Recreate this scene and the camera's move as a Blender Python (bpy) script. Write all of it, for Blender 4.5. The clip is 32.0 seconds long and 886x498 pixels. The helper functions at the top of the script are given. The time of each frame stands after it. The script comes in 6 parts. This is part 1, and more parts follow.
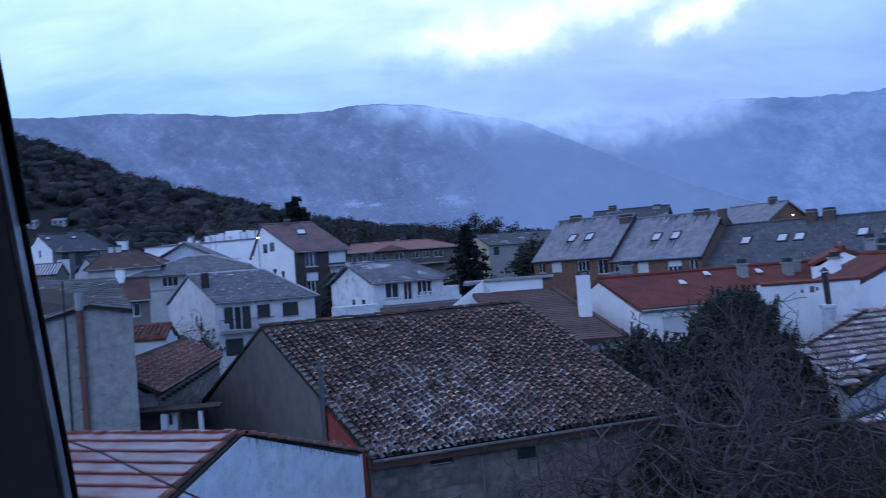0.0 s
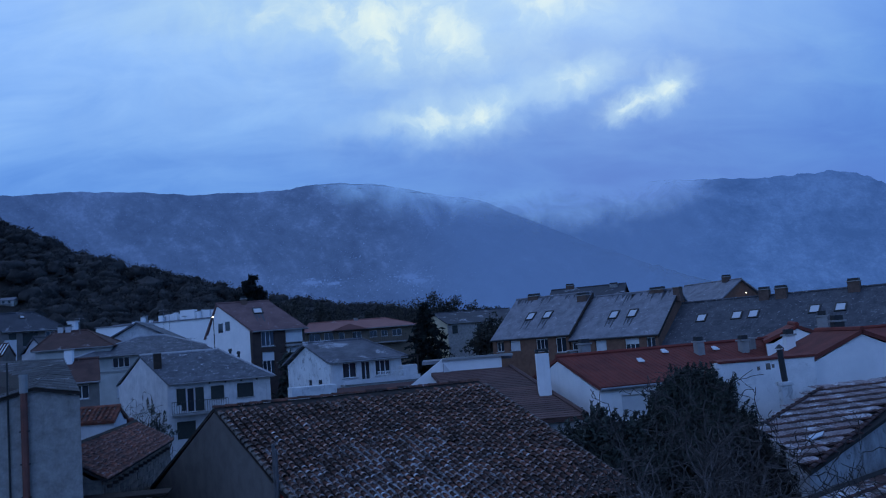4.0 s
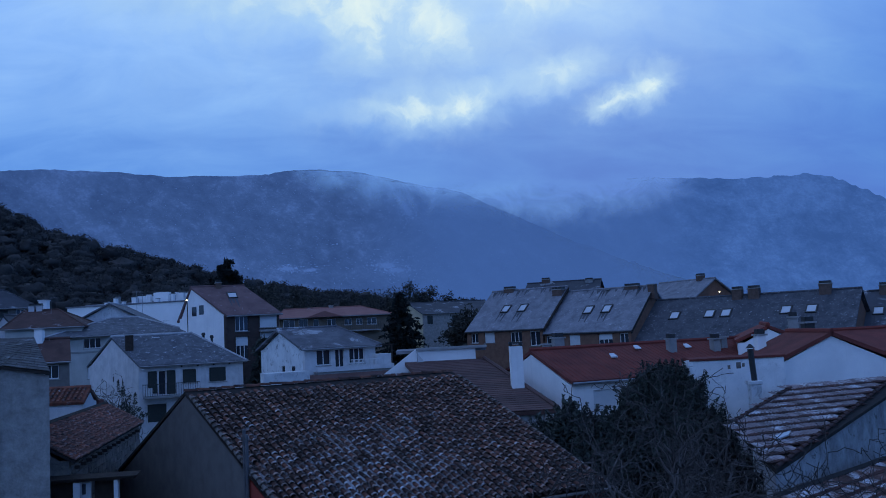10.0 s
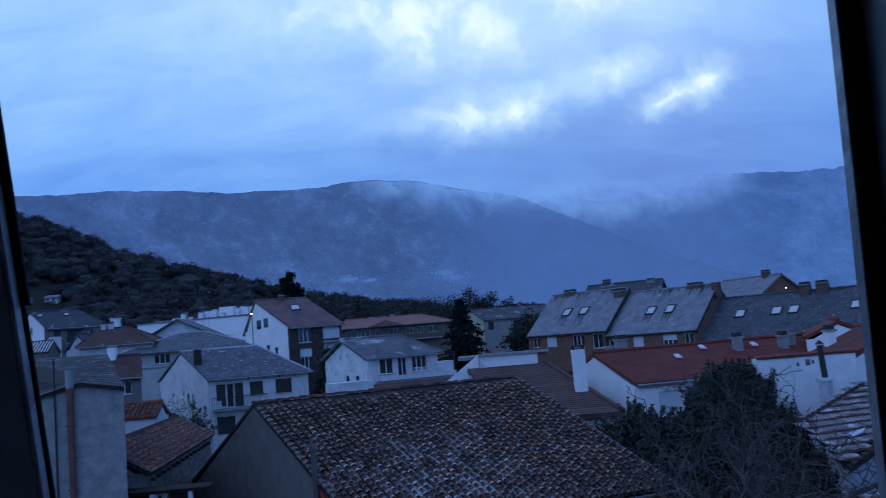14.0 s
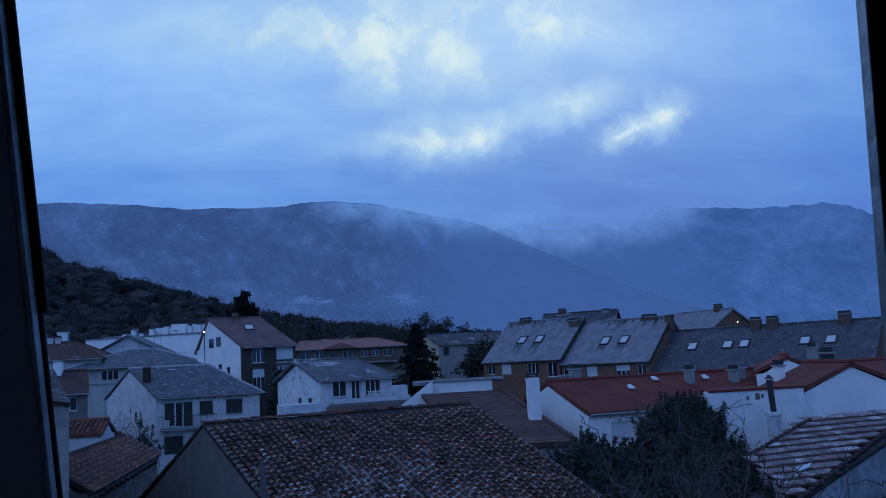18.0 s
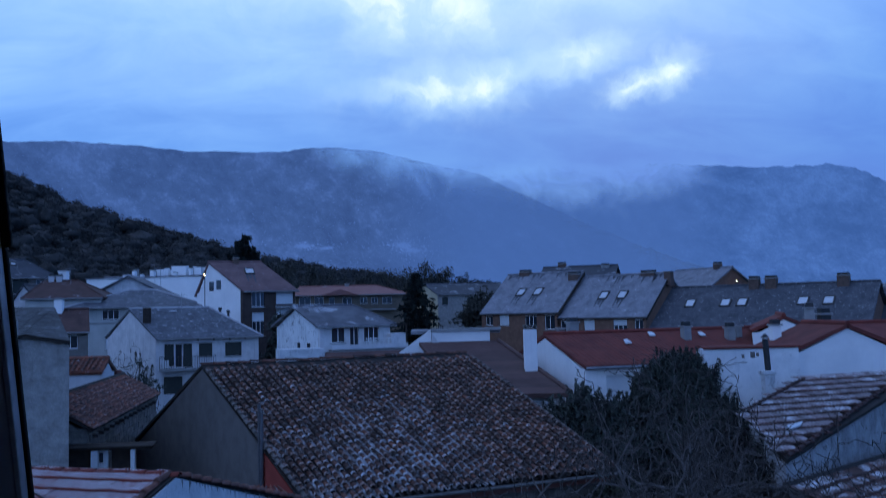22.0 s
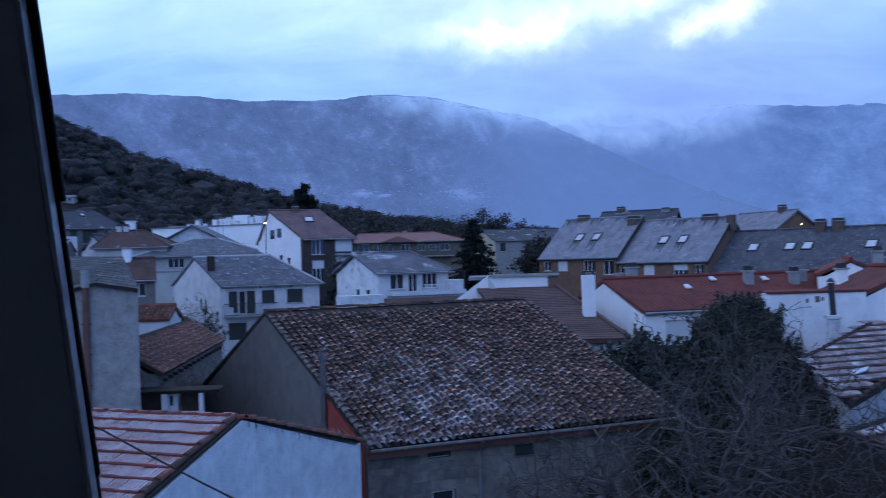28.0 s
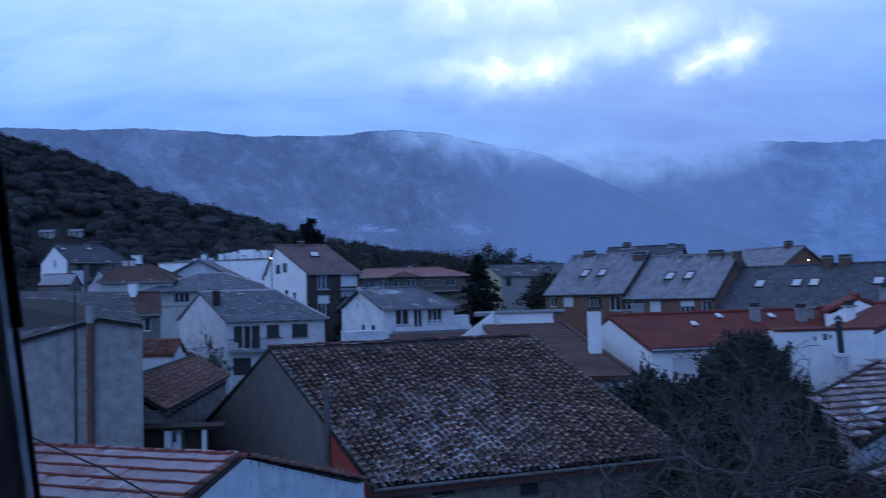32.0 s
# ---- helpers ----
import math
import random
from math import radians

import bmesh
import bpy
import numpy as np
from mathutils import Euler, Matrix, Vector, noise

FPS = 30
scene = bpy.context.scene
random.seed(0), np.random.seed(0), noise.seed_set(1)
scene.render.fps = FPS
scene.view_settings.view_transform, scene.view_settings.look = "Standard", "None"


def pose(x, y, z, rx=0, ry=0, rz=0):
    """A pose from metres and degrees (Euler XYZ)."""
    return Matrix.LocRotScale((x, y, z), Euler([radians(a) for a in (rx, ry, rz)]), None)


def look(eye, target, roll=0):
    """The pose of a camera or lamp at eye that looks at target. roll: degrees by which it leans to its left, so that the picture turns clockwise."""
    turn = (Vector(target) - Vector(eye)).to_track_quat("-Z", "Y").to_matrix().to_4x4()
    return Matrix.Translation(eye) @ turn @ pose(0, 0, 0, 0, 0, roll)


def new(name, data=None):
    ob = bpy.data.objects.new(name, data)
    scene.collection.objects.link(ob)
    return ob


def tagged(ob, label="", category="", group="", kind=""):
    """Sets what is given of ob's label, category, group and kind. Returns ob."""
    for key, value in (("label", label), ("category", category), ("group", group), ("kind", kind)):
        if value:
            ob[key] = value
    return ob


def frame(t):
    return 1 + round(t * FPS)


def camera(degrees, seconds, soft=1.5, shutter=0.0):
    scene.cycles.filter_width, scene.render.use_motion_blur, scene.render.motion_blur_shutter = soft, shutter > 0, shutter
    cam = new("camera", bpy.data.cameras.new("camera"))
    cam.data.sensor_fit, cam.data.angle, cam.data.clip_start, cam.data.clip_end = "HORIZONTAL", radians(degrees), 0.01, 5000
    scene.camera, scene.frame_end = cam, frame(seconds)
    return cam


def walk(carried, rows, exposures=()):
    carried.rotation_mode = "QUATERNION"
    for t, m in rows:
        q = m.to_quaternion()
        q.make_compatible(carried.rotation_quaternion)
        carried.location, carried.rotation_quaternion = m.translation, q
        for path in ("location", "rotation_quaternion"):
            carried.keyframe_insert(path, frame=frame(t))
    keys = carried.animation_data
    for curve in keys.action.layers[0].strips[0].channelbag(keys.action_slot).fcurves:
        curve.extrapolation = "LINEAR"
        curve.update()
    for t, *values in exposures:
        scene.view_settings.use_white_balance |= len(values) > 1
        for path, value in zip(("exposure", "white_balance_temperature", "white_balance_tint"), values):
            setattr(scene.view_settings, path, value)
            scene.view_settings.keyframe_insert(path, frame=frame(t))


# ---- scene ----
CAM = camera(54.0, 32.0, soft=0.95, shutter=0.8)
# t, x, y, z, rx, ry, rz
PATH = [
    (0, -0.000, 0.050, 9.000, 90.95, 4.30, 2.62),
    (0.5, 0.009, 0.050, 9.000, 91.04, 3.85, 4.99),
    (1, 0.018, 0.050, 9.000, 92.25, 6.51, 6.59),
    (1.5, 0.004, 0.050, 9.000, 92.90, 4.72, 5.89),
    (2, -0.005, 0.050, 9.000, 93.42, 3.52, 6.82),
    (2.5, -0.013, 0.050, 9.000, 93.13, 2.45, 6.34),
    (3, -0.010, 0.060, 9.000, 94.18, 3.31, 2.43),
    (3.5, 0.000, 0.100, 9.000, 95.56, 3.67, 0.45),
    (4, 0.000, 0.160, 9.000, 95.91, 4.56, -0.11),
    (4.5, 0.000, 0.160, 9.000, 96.84, 4.98, -0.56),
    (6.5, 0.000, 0.160, 9.000, 96.83, 3.22, -1.90),
    (7, 0.000, 0.160, 9.000, 95.27, 3.54, -3.65),
    (7.5, 0.000, 0.160, 9.000, 94.07, 2.85, -3.24),
    (8, 0.000, 0.160, 9.000, 94.67, 2.60, -2.42),
    (8.5, 0.000, 0.160, 9.000, 94.36, 2.93, -1.81),
    (9, 0.000, 0.160, 9.000, 94.46, 2.76, -1.82),
    (9.5, 0.000, 0.160, 9.000, 94.80, 2.92, -1.86),
    (10, 0.000, 0.160, 9.000, 95.17, 2.91, -1.77),
    (10.5, 0.000, 0.160, 9.000, 95.15, 2.76, -1.71),
    (11, 0.000, 0.160, 9.000, 94.99, 2.63, -1.41),
    (11.5, -0.001, 0.134, 9.000, 95.28, 2.33, -1.13),
    (12, -0.004, 0.070, 9.000, 96.09, 2.31, 0.42),
    (12.5, 0.016, 0.010, 9.000, 96.25, 3.11, 1.80),
    (13, 0.016, 0.008, 9.000, 95.28, 3.19, 1.71),
    (13.5, 0.016, 0.012, 9.000, 94.67, 4.32, 3.17),
    (14, 0.016, 0.012, 9.000, 95.85, 4.64, 2.27),
    (14.5, -0.020, 0.020, 9.000, 95.54, 5.00, 0.31),
    (15, -0.054, 0.040, 9.000, 97.31, 2.32, -1.44),
    (15.5, -0.045, 0.040, 9.000, 97.05, 3.12, -1.29),
    (17.5, -0.034, 0.020, 9.000, 96.56, 3.43, -0.34),
    (18, -0.026, 0.015, 9.000, 97.27, 3.02, -0.72),
    (18.5, -0.020, 0.013, 9.000, 96.88, 3.69, -0.62),
    (19, -0.014, 0.018, 9.000, 96.91, 3.78, -0.43),
    (19.5, -0.010, 0.020, 9.000, 97.10, 4.04, -0.56),
    (20, -0.002, 0.020, 9.000, 98.37, 4.27, -0.88),
    (20.5, 0.006, 0.020, 9.000, 98.04, 3.12, 2.04),
    (21, 0.002, 0.032, 9.000, 96.93, 4.57, 3.37),
    (21.5, -0.027, 0.000, 9.000, 96.80, 0.37, 7.40),
    (22, -0.020, 0.045, 9.000, 93.97, 1.32, -0.81),
    (22.5, -0.019, 0.040, 9.000, 93.00, 2.11, 1.79),
    (23, -0.018, 0.035, 9.000, 91.68, 1.47, 0.58),
    (23.5, -0.016, 0.035, 9.000, 91.56, 0.60, 0.29),
    (24, -0.015, 0.035, 9.000, 91.43, 1.00, 0.37),
    (24.5, -0.013, 0.035, 9.000, 91.37, 1.21, 0.08),
    (25, -0.014, 0.034, 9.000, 91.38, 1.28, -0.12),
    (25.5, -0.015, 0.033, 9.000, 91.38, 1.33, -0.28),
    (27.5, -0.013, 0.031, 9.000, 91.71, 1.31, -0.59),
    (28, -0.004, 0.030, 9.000, 90.54, 1.77, 3.01),
    (28.5, 0.007, 0.030, 9.030, 92.85, 2.18, 4.12),
    (29, 0.018, 0.010, 9.040, 93.79, 3.39, 5.12),
    (29.5, 0.020, 0.005, 9.045, 94.22, 3.11, 4.86),
    (30, 0.020, 0.000, 9.050, 94.74, 2.55, 5.43),
    (30.5, 0.019, 0.010, 9.050, 94.93, 1.40, 6.58),
    (31, 0.017, 0.020, 9.050, 93.66, 2.02, 7.87),
    (31.5, 0.014, 0.038, 9.050, 93.39, 1.81, 6.41),
    (32, 0.011, 0.055, 9.050, 92.84, 1.59, 3.38),
]
# t, stops, kelvin, tint
EXPO = [(0, 0.83, 8300, 16.5), (1, 0.68, 8100, 16.5), (2, 0.44, 7500, 14.5), (3, 0.3, 7050, 13), (4, -0.18, 6500, 11), (4.5, -0.32, 6400, 11), (7, -0.5, 6200, 11), (8, 0.02, 6550, 11), (9, 0.0, 6550, 11), (10, -0.2, 6400, 11), (11, -0.14, 6450, 11), (13, -0.05, 6500, 11), (14, 0.02, 6500, 11), (15, -0.12, 6450, 11),
        (19, -0.25, 6400, 11), (20, -0.26, 6400, 11), (21, -0.12, 6450, 11), (22, 0.08, 6550, 11.5), (23, 0.42, 7250, 14), (24.5, 0.70, 7950, 16.5), (25.5, 0.74, 7950, 16.5), (28, 0.72, 7900, 16), (29, 0.44, 7250, 13.5), (30, 0.15, 6750, 13), (31, 0.22, 6800, 13), (32, 0.37, 7250, 13.5)]
walk(CAM, [(t, pose(x, y, z, rx, ry, rz)) for t, x, y, z, rx, ry, rz in PATH],
     exposures=EXPO)

# ---- node helpers ----
def nodes_of(tree):
    tree.nodes.clear()
    return tree.nodes, tree.links


def ramp(n, stops, interp="LINEAR"):
    r = n.new("ShaderNodeValToRGB")
    r.color_ramp.interpolation = interp
    el = r.color_ramp.elements
    while len(el) < len(stops):
        el.new(0.5)
    for e, (p, c) in zip(el, stops):
        e.position = p
        e.color = (*c, 1) if len(c) == 3 else c
    return r


def mathn(n, l, op, a, b=None, clamp=False):
    m = n.new("ShaderNodeMath")
    m.operation, m.use_clamp = op, clamp
    for i, v in enumerate((a, b)):
        if v is None:
            continue
        if isinstance(v, (int, float)):
            m.inputs[i].default_value = v
        else:
            l.new(v, m.inputs[i])
    return m.outputs[0]


def noisen(n, l, vec, scale, detail=4.0, rough=0.55, dist=0.0):
    x = n.new("ShaderNodeTexNoise")
    x.inputs["Scale"].default_value, x.inputs["Detail"].default_value = scale, detail
    x.inputs["Roughness"].default_value, x.inputs["Distortion"].default_value = rough, dist
    if vec is not None:
        l.new(vec, x.inputs["Vector"])
    return x


def mixc(n, l, fac, a, b, kind="MIX"):
    m = n.new("ShaderNodeMix")
    m.data_type, m.blend_type = "RGBA", kind
    for sock, v in ((m.inputs[0], fac), (m.inputs[6], a), (m.inputs[7], b)):
        if isinstance(v, (int, float)):
            sock.default_value = v
        elif isinstance(v, tuple):
            sock.default_value = (*v, 1)
        else:
            l.new(v, sock)
    return m.outputs[2]


# ---- sky: broken overcast at dusk ----
world = bpy.data.worlds.new("dusk_sky")
scene.world = world
world.use_nodes = True
n, l = nodes_of(world.node_tree)
coord = n.new("ShaderNodeTexCoord")
sky = n.new("ShaderNodeTexSky")
sky.sky_type, sky.sun_disc = "NISHITA", False
sky.sun_elevation, sky.sun_rotation = radians(30), radians(12)
sep = n.new("ShaderNodeSeparateXYZ")
l.new(coord.outputs["Generated"], sep.inputs[0])
up = sep.outputs[2]
# clouds lie on a level sheet: spread the direction over it
flat = n.new("ShaderNodeCombineXYZ")
den = mathn(n, l, "ADD", mathn(n, l, "MAXIMUM", up, 0.0), 0.42)
l.new(mathn(n, l, "DIVIDE", sep.outputs[0], den), flat.inputs[0])
l.new(mathn(n, l, "DIVIDE", sep.outputs[1], den), flat.inputs[1])
drift = n.new("ShaderNodeMapping")
l.new(flat.outputs[0], drift.inputs[0])
drift.inputs["Rotation"].default_value, drift.inputs["Scale"].default_value = (0, 0, 0.7), (0.7, 1.5, 1.0)
big = noisen(n, l, drift.outputs[0], 2.0, 4, 0.5, 0.5)
fine = noisen(n, l, drift.outputs[0], 6.0, 6, 0.58, 0.8)
mixn = mathn(n, l, "ADD", mathn(n, l, "MULTIPLY", big.outputs["Fac"], 0.6), mathn(n, l, "MULTIPLY", fine.outputs["Fac"], 0.4))
cloud = ramp(n, [(0.34, (0.110, 0.325, 0.86)), (0.46, (0.158, 0.40, 0.935)), (0.56, (0.208, 0.47, 0.985)), (0.70, (0.295, 0.58, 1.03))])
l.new(mixn, cloud.inputs[0])
# brightening upwards and to the west where the low sun stands behind the cloud
height = ramp(n, [(0.0, (0.44, 0.63, 0.78)), (0.16, (0.46, 0.66, 0.82)), (0.23, (0.74, 0.85, 0.92)), (0.34, (1.08, 1.07, 1.06)), (0.6, (0.83, 0.75, 0.77)), (1.0, (0.79, 0.66, 0.69))])
l.new(up, height.inputs[0])
col = mixc(n, l, 1.0, cloud.outputs[0], height.outputs[0], "MULTIPLY")
# thicker, bluer cloud to the right of the valley, paler on the left and behind
side = ramp(n, [(0.28, (1.42, 1.20, 1.12)), (0.42, (1.22, 1.11, 1.07)), (0.55, (1.04, 1.04, 1.03)), (0.66, (0.72, 0.82, 0.93)), (0.76, (0.52, 0.70, 0.90)), (1.0, (0.7, 0.8, 0.92))])
l.new(mathn(n, l, "MULTIPLY_ADD", sep.outputs[0], 0.5), side.inputs[0])
side.inputs[0].links[0].from_node.inputs[2].default_value = 0.5
col = mixc(n, l, 1.0, col, side.outputs[0], "MULTIPLY")
rear = ramp(n, [(0.0, (1.50, 1.27, 1.25)), (0.42, (1.38, 1.22, 1.20)), (0.62, (1.0, 1.0, 1.0))])
l.new(mathn(n, l, "MULTIPLY_ADD", sep.outputs[1], 0.5), rear.inputs[0])
rear.inputs[0].links[0].from_node.inputs[2].default_value = 0.5
col = mixc(n, l, 1.0, col, rear.outputs[0], "MULTIPLY")
# thin places and gaps in the cloud, laid out by bearing (x over y) and rise (z over y)
ahead = mathn(n, l, "MAXIMUM", sep.outputs[1], 0.15)
view = n.new("ShaderNodeCombineXYZ")
l.new(mathn(n, l, "DIVIDE", sep.outputs[0], ahead), view.inputs[0])
l.new(mathn(n, l, "DIVIDE", up, ahead), view.inputs[1])


def warped(vec, scale, detail, amount):
    w = noisen(n, l, vec, scale, detail, 0.62)
    m = n.new("ShaderNodeVectorMath")
    m.operation = "MULTIPLY_ADD"
    l.new(w.outputs["Color"], m.inputs[0])
    m.inputs[1].default_value = (amount, amount, 0)
    l.new(vec, m.inputs[2])
    o = n.new("ShaderNodeVectorMath")
    o.operation = "SUBTRACT"
    l.new(m.outputs[0], o.inputs[0])
    o.inputs[1].default_value = (amount / 2, amount / 2, 0)
    return o.outputs[0]


billow = warped(warped(view.outputs[0], 9.0, 3, 0.055), 40.0, 5, 0.030)
# bearing, rise, half width, half height, tilt in degrees, strength (below zero: a thicker, darker bank)
GAPS = [(0.03, 0.257, 0.105, 0.042, 4, 0.72), (0.012, 0.253, 0.035, 0.018, 0, 0.45), (0.066, 0.254, 0.042, 0.022, 20, 0.45), (-0.055, 0.252, 0.075, 0.020, 0, 0.35),
        (0.290, 0.273, 0.045, 0.031, 25, 1.25), (0.237, 0.258, 0.040, 0.019, 16, 0.95), (0.155, 0.288, 0.12, 0.026, 12, 0.42), (0.20, 0.304, 0.085, 0.030, 0, 0.32),
        (-0.01, 0.358, 0.12, 0.046, -15, 0.75), (-0.05, 0.325, 0.065, 0.030, 0, 0.28), (-0.12, 0.415, 0.34, 0.070, 0, 0.70), (0.17, 0.405, 0.16, 0.066, 0, 0.60),
        (0.09, 0.328, 0.22, 0.060, 10, 0.28), (0.14, 0.200, 0.26, 0.062, 0, -0.62), (0.165, 0.246, 0.10, 0.028, 10, -0.45), (0.0, 0.37, 0.62, 0.16, 0, 0.40)]
glow = shade = None
for gu, gv, gw, gh, tilt, amount in GAPS:
    mp = n.new("ShaderNodeMapping")
    mp.vector_type = "TEXTURE"
    l.new(billow, mp.inputs[0])
    mp.inputs["Location"].default_value, mp.inputs["Rotation"].default_value, mp.inputs["Scale"].default_value = (gu, gv, 0), (0, 0, radians(tilt)), (gw, gh, 1)
    d = n.new("ShaderNodeVectorMath")
    d.operation = "LENGTH"
    l.new(mp.outputs[0], d.inputs[0])
    m = n.new("ShaderNodeMapRange")
    m.interpolation_type = "SMOOTHSTEP"
    l.new(d.outputs["Value"], m.inputs["Value"])
    m.inputs["From Min"].default_value, m.inputs["From Max"].default_value = 1.25, 0.0
    m.inputs["To Min"].default_value, m.inputs["To Max"].default_value = 0.0, abs(amount)
    if amount > 0:
        glow = m.outputs[0] if glow is None else mathn(n, l, "ADD", glow, m.outputs[0])
    else:
        shade = m.outputs[0] if shade is None else mathn(n, l, "ADD", shade, m.outputs[0])
col = mixc(n, l, mathn(n, l, "MULTIPLY", shade, 1.0, True), col, mixc(n, l, 1.0, col, (0.50, 0.68, 0.84), "MULTIPLY"))
tear = noisen(n, l, billow, 16.0, 5, 0.55, 0.3)
torn = ramp(n, [(0.34, (0.72, 0.72, 0.72)), (0.64, (1.2, 1.2, 1.2))])
l.new(tear.outputs["Fac"], torn.inputs[0])
glow = mathn(n, l, "MULTIPLY", glow, torn.outputs[0])
thin = mathn(n, l, "MULTIPLY", glow, 0.72, True)
col = mixc(n, l, thin, col, (0.53, 0.80, 1.0), "MIX")
core = n.new("ShaderNodeMapRange")
core.interpolation_type = "SMOOTHSTEP"
l.new(glow, core.inputs["Value"])
core.inputs["From Min"].default_value, core.inputs["From Max"].default_value = 0.85, 1.75
col = mixc(n, l, core.outputs[0], col, (0.90, 1.05, 0.98), "MIX")
skyadd = n.new("ShaderNodeBackground")
l.new(sky.outputs[0], skyadd.inputs[0])
skyadd.inputs[1].default_value = 0.006
cl = n.new("ShaderNodeBackground")
l.new(col, cl.inputs[0])
cl.inputs[1].default_value = 0.95
both = n.new("ShaderNodeAddShader")
l.new(skyadd.outputs[0], both.inputs[0])
l.new(cl.outputs[0], both.inputs[1])
wo = n.new("ShaderNodeOutputWorld")
l.new(both.outputs[0], wo.inputs[0])

sun = new("sun", bpy.data.lights.new("sun", "SUN"))
sun.data.energy, sun.data.angle, sun.data.color = 0.12, radians(40), (0.55, 0.75, 1.0)
sun.matrix_world = look((0, 0, 60), (-6, -20, 30))
tagged(sun, kind="structure")

# ---- materials ----
def surface(name, base, dark, scale=3.0, rough=0.85, bump=0.3, grain=40.0, spots=None, metal=0.0, piece=0.0, frost=0.0, streak=0.0, frost_scale=0.9, frost_at=None):
    """A weathered surface: two tones by large noise, fine grain and relief; spots: stains of a third tone; piece: tone change from piece to piece; frost: rime patches; streak: rain streaks."""
    m = bpy.data.materials.new(name)
    m.use_nodes = True
    n, l = nodes_of(m.node_tree)
    tc = n.new("ShaderNodeNewGeometry").outputs["Position"]
    a = noisen(n, l, tc, scale, 5, 0.6, 0.3)
    b = noisen(n, l, tc, grain, 3, 0.6)
    f = mathn(n, l, "ADD", mathn(n, l, "MULTIPLY", a.outputs["Fac"], 0.72), mathn(n, l, "MULTIPLY", b.outputs["Fac"], 0.28))
    r = ramp(n, [(0.36, dark), (0.62, base)])
    l.new(f, r.inputs[0])
    c = r.outputs[0]
    if piece:
        oi = n.new("ShaderNodeObjectInfo")
        gi = n.new("ShaderNodeNewGeometry")
        rnd = mathn(n, l, "FRACT", mathn(n, l, "ADD", oi.outputs["Random"], gi.outputs["Random Per Island"]))
        hs = n.new("ShaderNodeHueSaturation")
        l.new(c, hs.inputs["Color"])
        l.new(mathn(n, l, "ADD", mathn(n, l, "MULTIPLY", rnd, 2 * piece), 1 - piece), hs.inputs["Value"])
        l.new(mathn(n, l, "ADD", mathn(n, l, "MULTIPLY", rnd, 0.8 * piece), 1 - 0.4 * piece), hs.inputs["Saturation"])
        c = hs.outputs[0]
    if streak:
        mp = n.new("ShaderNodeMapping")
        l.new(tc, mp.inputs[0])
        mp.inputs["Scale"].default_value = (5.0, 5.0, 0.35)
        s = noisen(n, l, mp.outputs[0], 1.0, 5, 0.7)
        sr = ramp(n, [(0.56, (0, 0, 0)), (0.72, (1, 1, 1))])
        l.new(s.outputs["Fac"], sr.inputs[0])
        c = mixc(n, l, mathn(n, l, "MULTIPLY", sr.outputs[0], streak), c, tuple(v * 0.45 for v in dark))
    if spots:
        s = noisen(n, l, tc, scale * 2.3, 6, 0.7, 0.8)
        sr = ramp(n, [(0.56, (0, 0, 0)), (0.66, (1, 1, 1))])
        l.new(s.outputs["Fac"], sr.inputs[0])
        c = mixc(n, l, mathn(n, l, "MULTIPLY", sr.outputs[0], 0.8), c, spots)
    if frost:
        s = noisen(n, l, tc, frost_scale, 6, 0.72, 0.5).outputs["Fac"]
        if frost_at:
            # thicker where the last snow lay
            d = n.new("ShaderNodeVectorMath")
            d.operation = "DISTANCE"
            l.new(tc, d.inputs[0])
            d.inputs[1].default_value = frost_at[:3]
            near = n.new("ShaderNodeMapRange")
            near.interpolation_type = "SMOOTHSTEP"
            l.new(d.outputs["Value"], near.inputs["Value"])
            near.inputs["From Min"].default_value, near.inputs["From Max"].default_value = frost_at[3], 0.0
            near.inputs["To Min"].default_value, near.inputs["To Max"].default_value = -0.03, frost_at[4]
            s = mathn(n, l, "ADD", s, near.outputs[0])
        sr = ramp(n, [(0.62 - 0.25 * frost, (0, 0, 0)), (0.74 - 0.2 * frost, (1, 1, 1))])
        l.new(s, sr.inputs[0])
        c = mixc(n, l, mathn(n, l, "MULTIPLY", sr.outputs[0], min(0.9, 0.45 + frost)), c, (0.72, 0.74, 0.78))
    p = n.new("ShaderNodeBsdfPrincipled")
    l.new(c, p.inputs["Base Color"])
    p.inputs["Roughness"].default_value, p.inputs["Metallic"].default_value = rough, metal
    p.inputs["Specular IOR Level"].default_value = 0.5 if rough < 0.65 else 0.2
    bp = n.new("ShaderNodeBump")
    bp.inputs["Strength"].default_value, bp.inputs["Distance"].default_value = bump, 0.02
    l.new(b.outputs["Fac"], bp.inputs["Height"])
    l.new(bp.outputs[0], p.inputs["Normal"])
    o = n.new("ShaderNodeOutputMaterial")
    l.new(p.outputs[0], o.inputs[0])
    return m


def glass(name, tint=(0.03, 0.035, 0.045), rough=0.08):
    m = bpy.data.materials.new(name)
    m.use_nodes = True
    p = m.node_tree.nodes["Principled BSDF"]
    p.inputs["Base Color"].default_value = (*tint, 1)
    p.inputs["Roughness"].default_value = rough
    p.inputs["Specular IOR Level"].default_value = 0.6
    return m


def lamp_mat(name, color, strength):
    m = bpy.data.materials.new(name)
    m.use_nodes = True
    n, l = nodes_of(m.node_tree)
    e = n.new("ShaderNodeEmission")
    e.inputs[0].default_value, e.inputs[1].default_value = (*color, 1), strength
    o = n.new("ShaderNodeOutputMaterial")
    l.new(e.outputs[0], o.inputs[0])
    return m


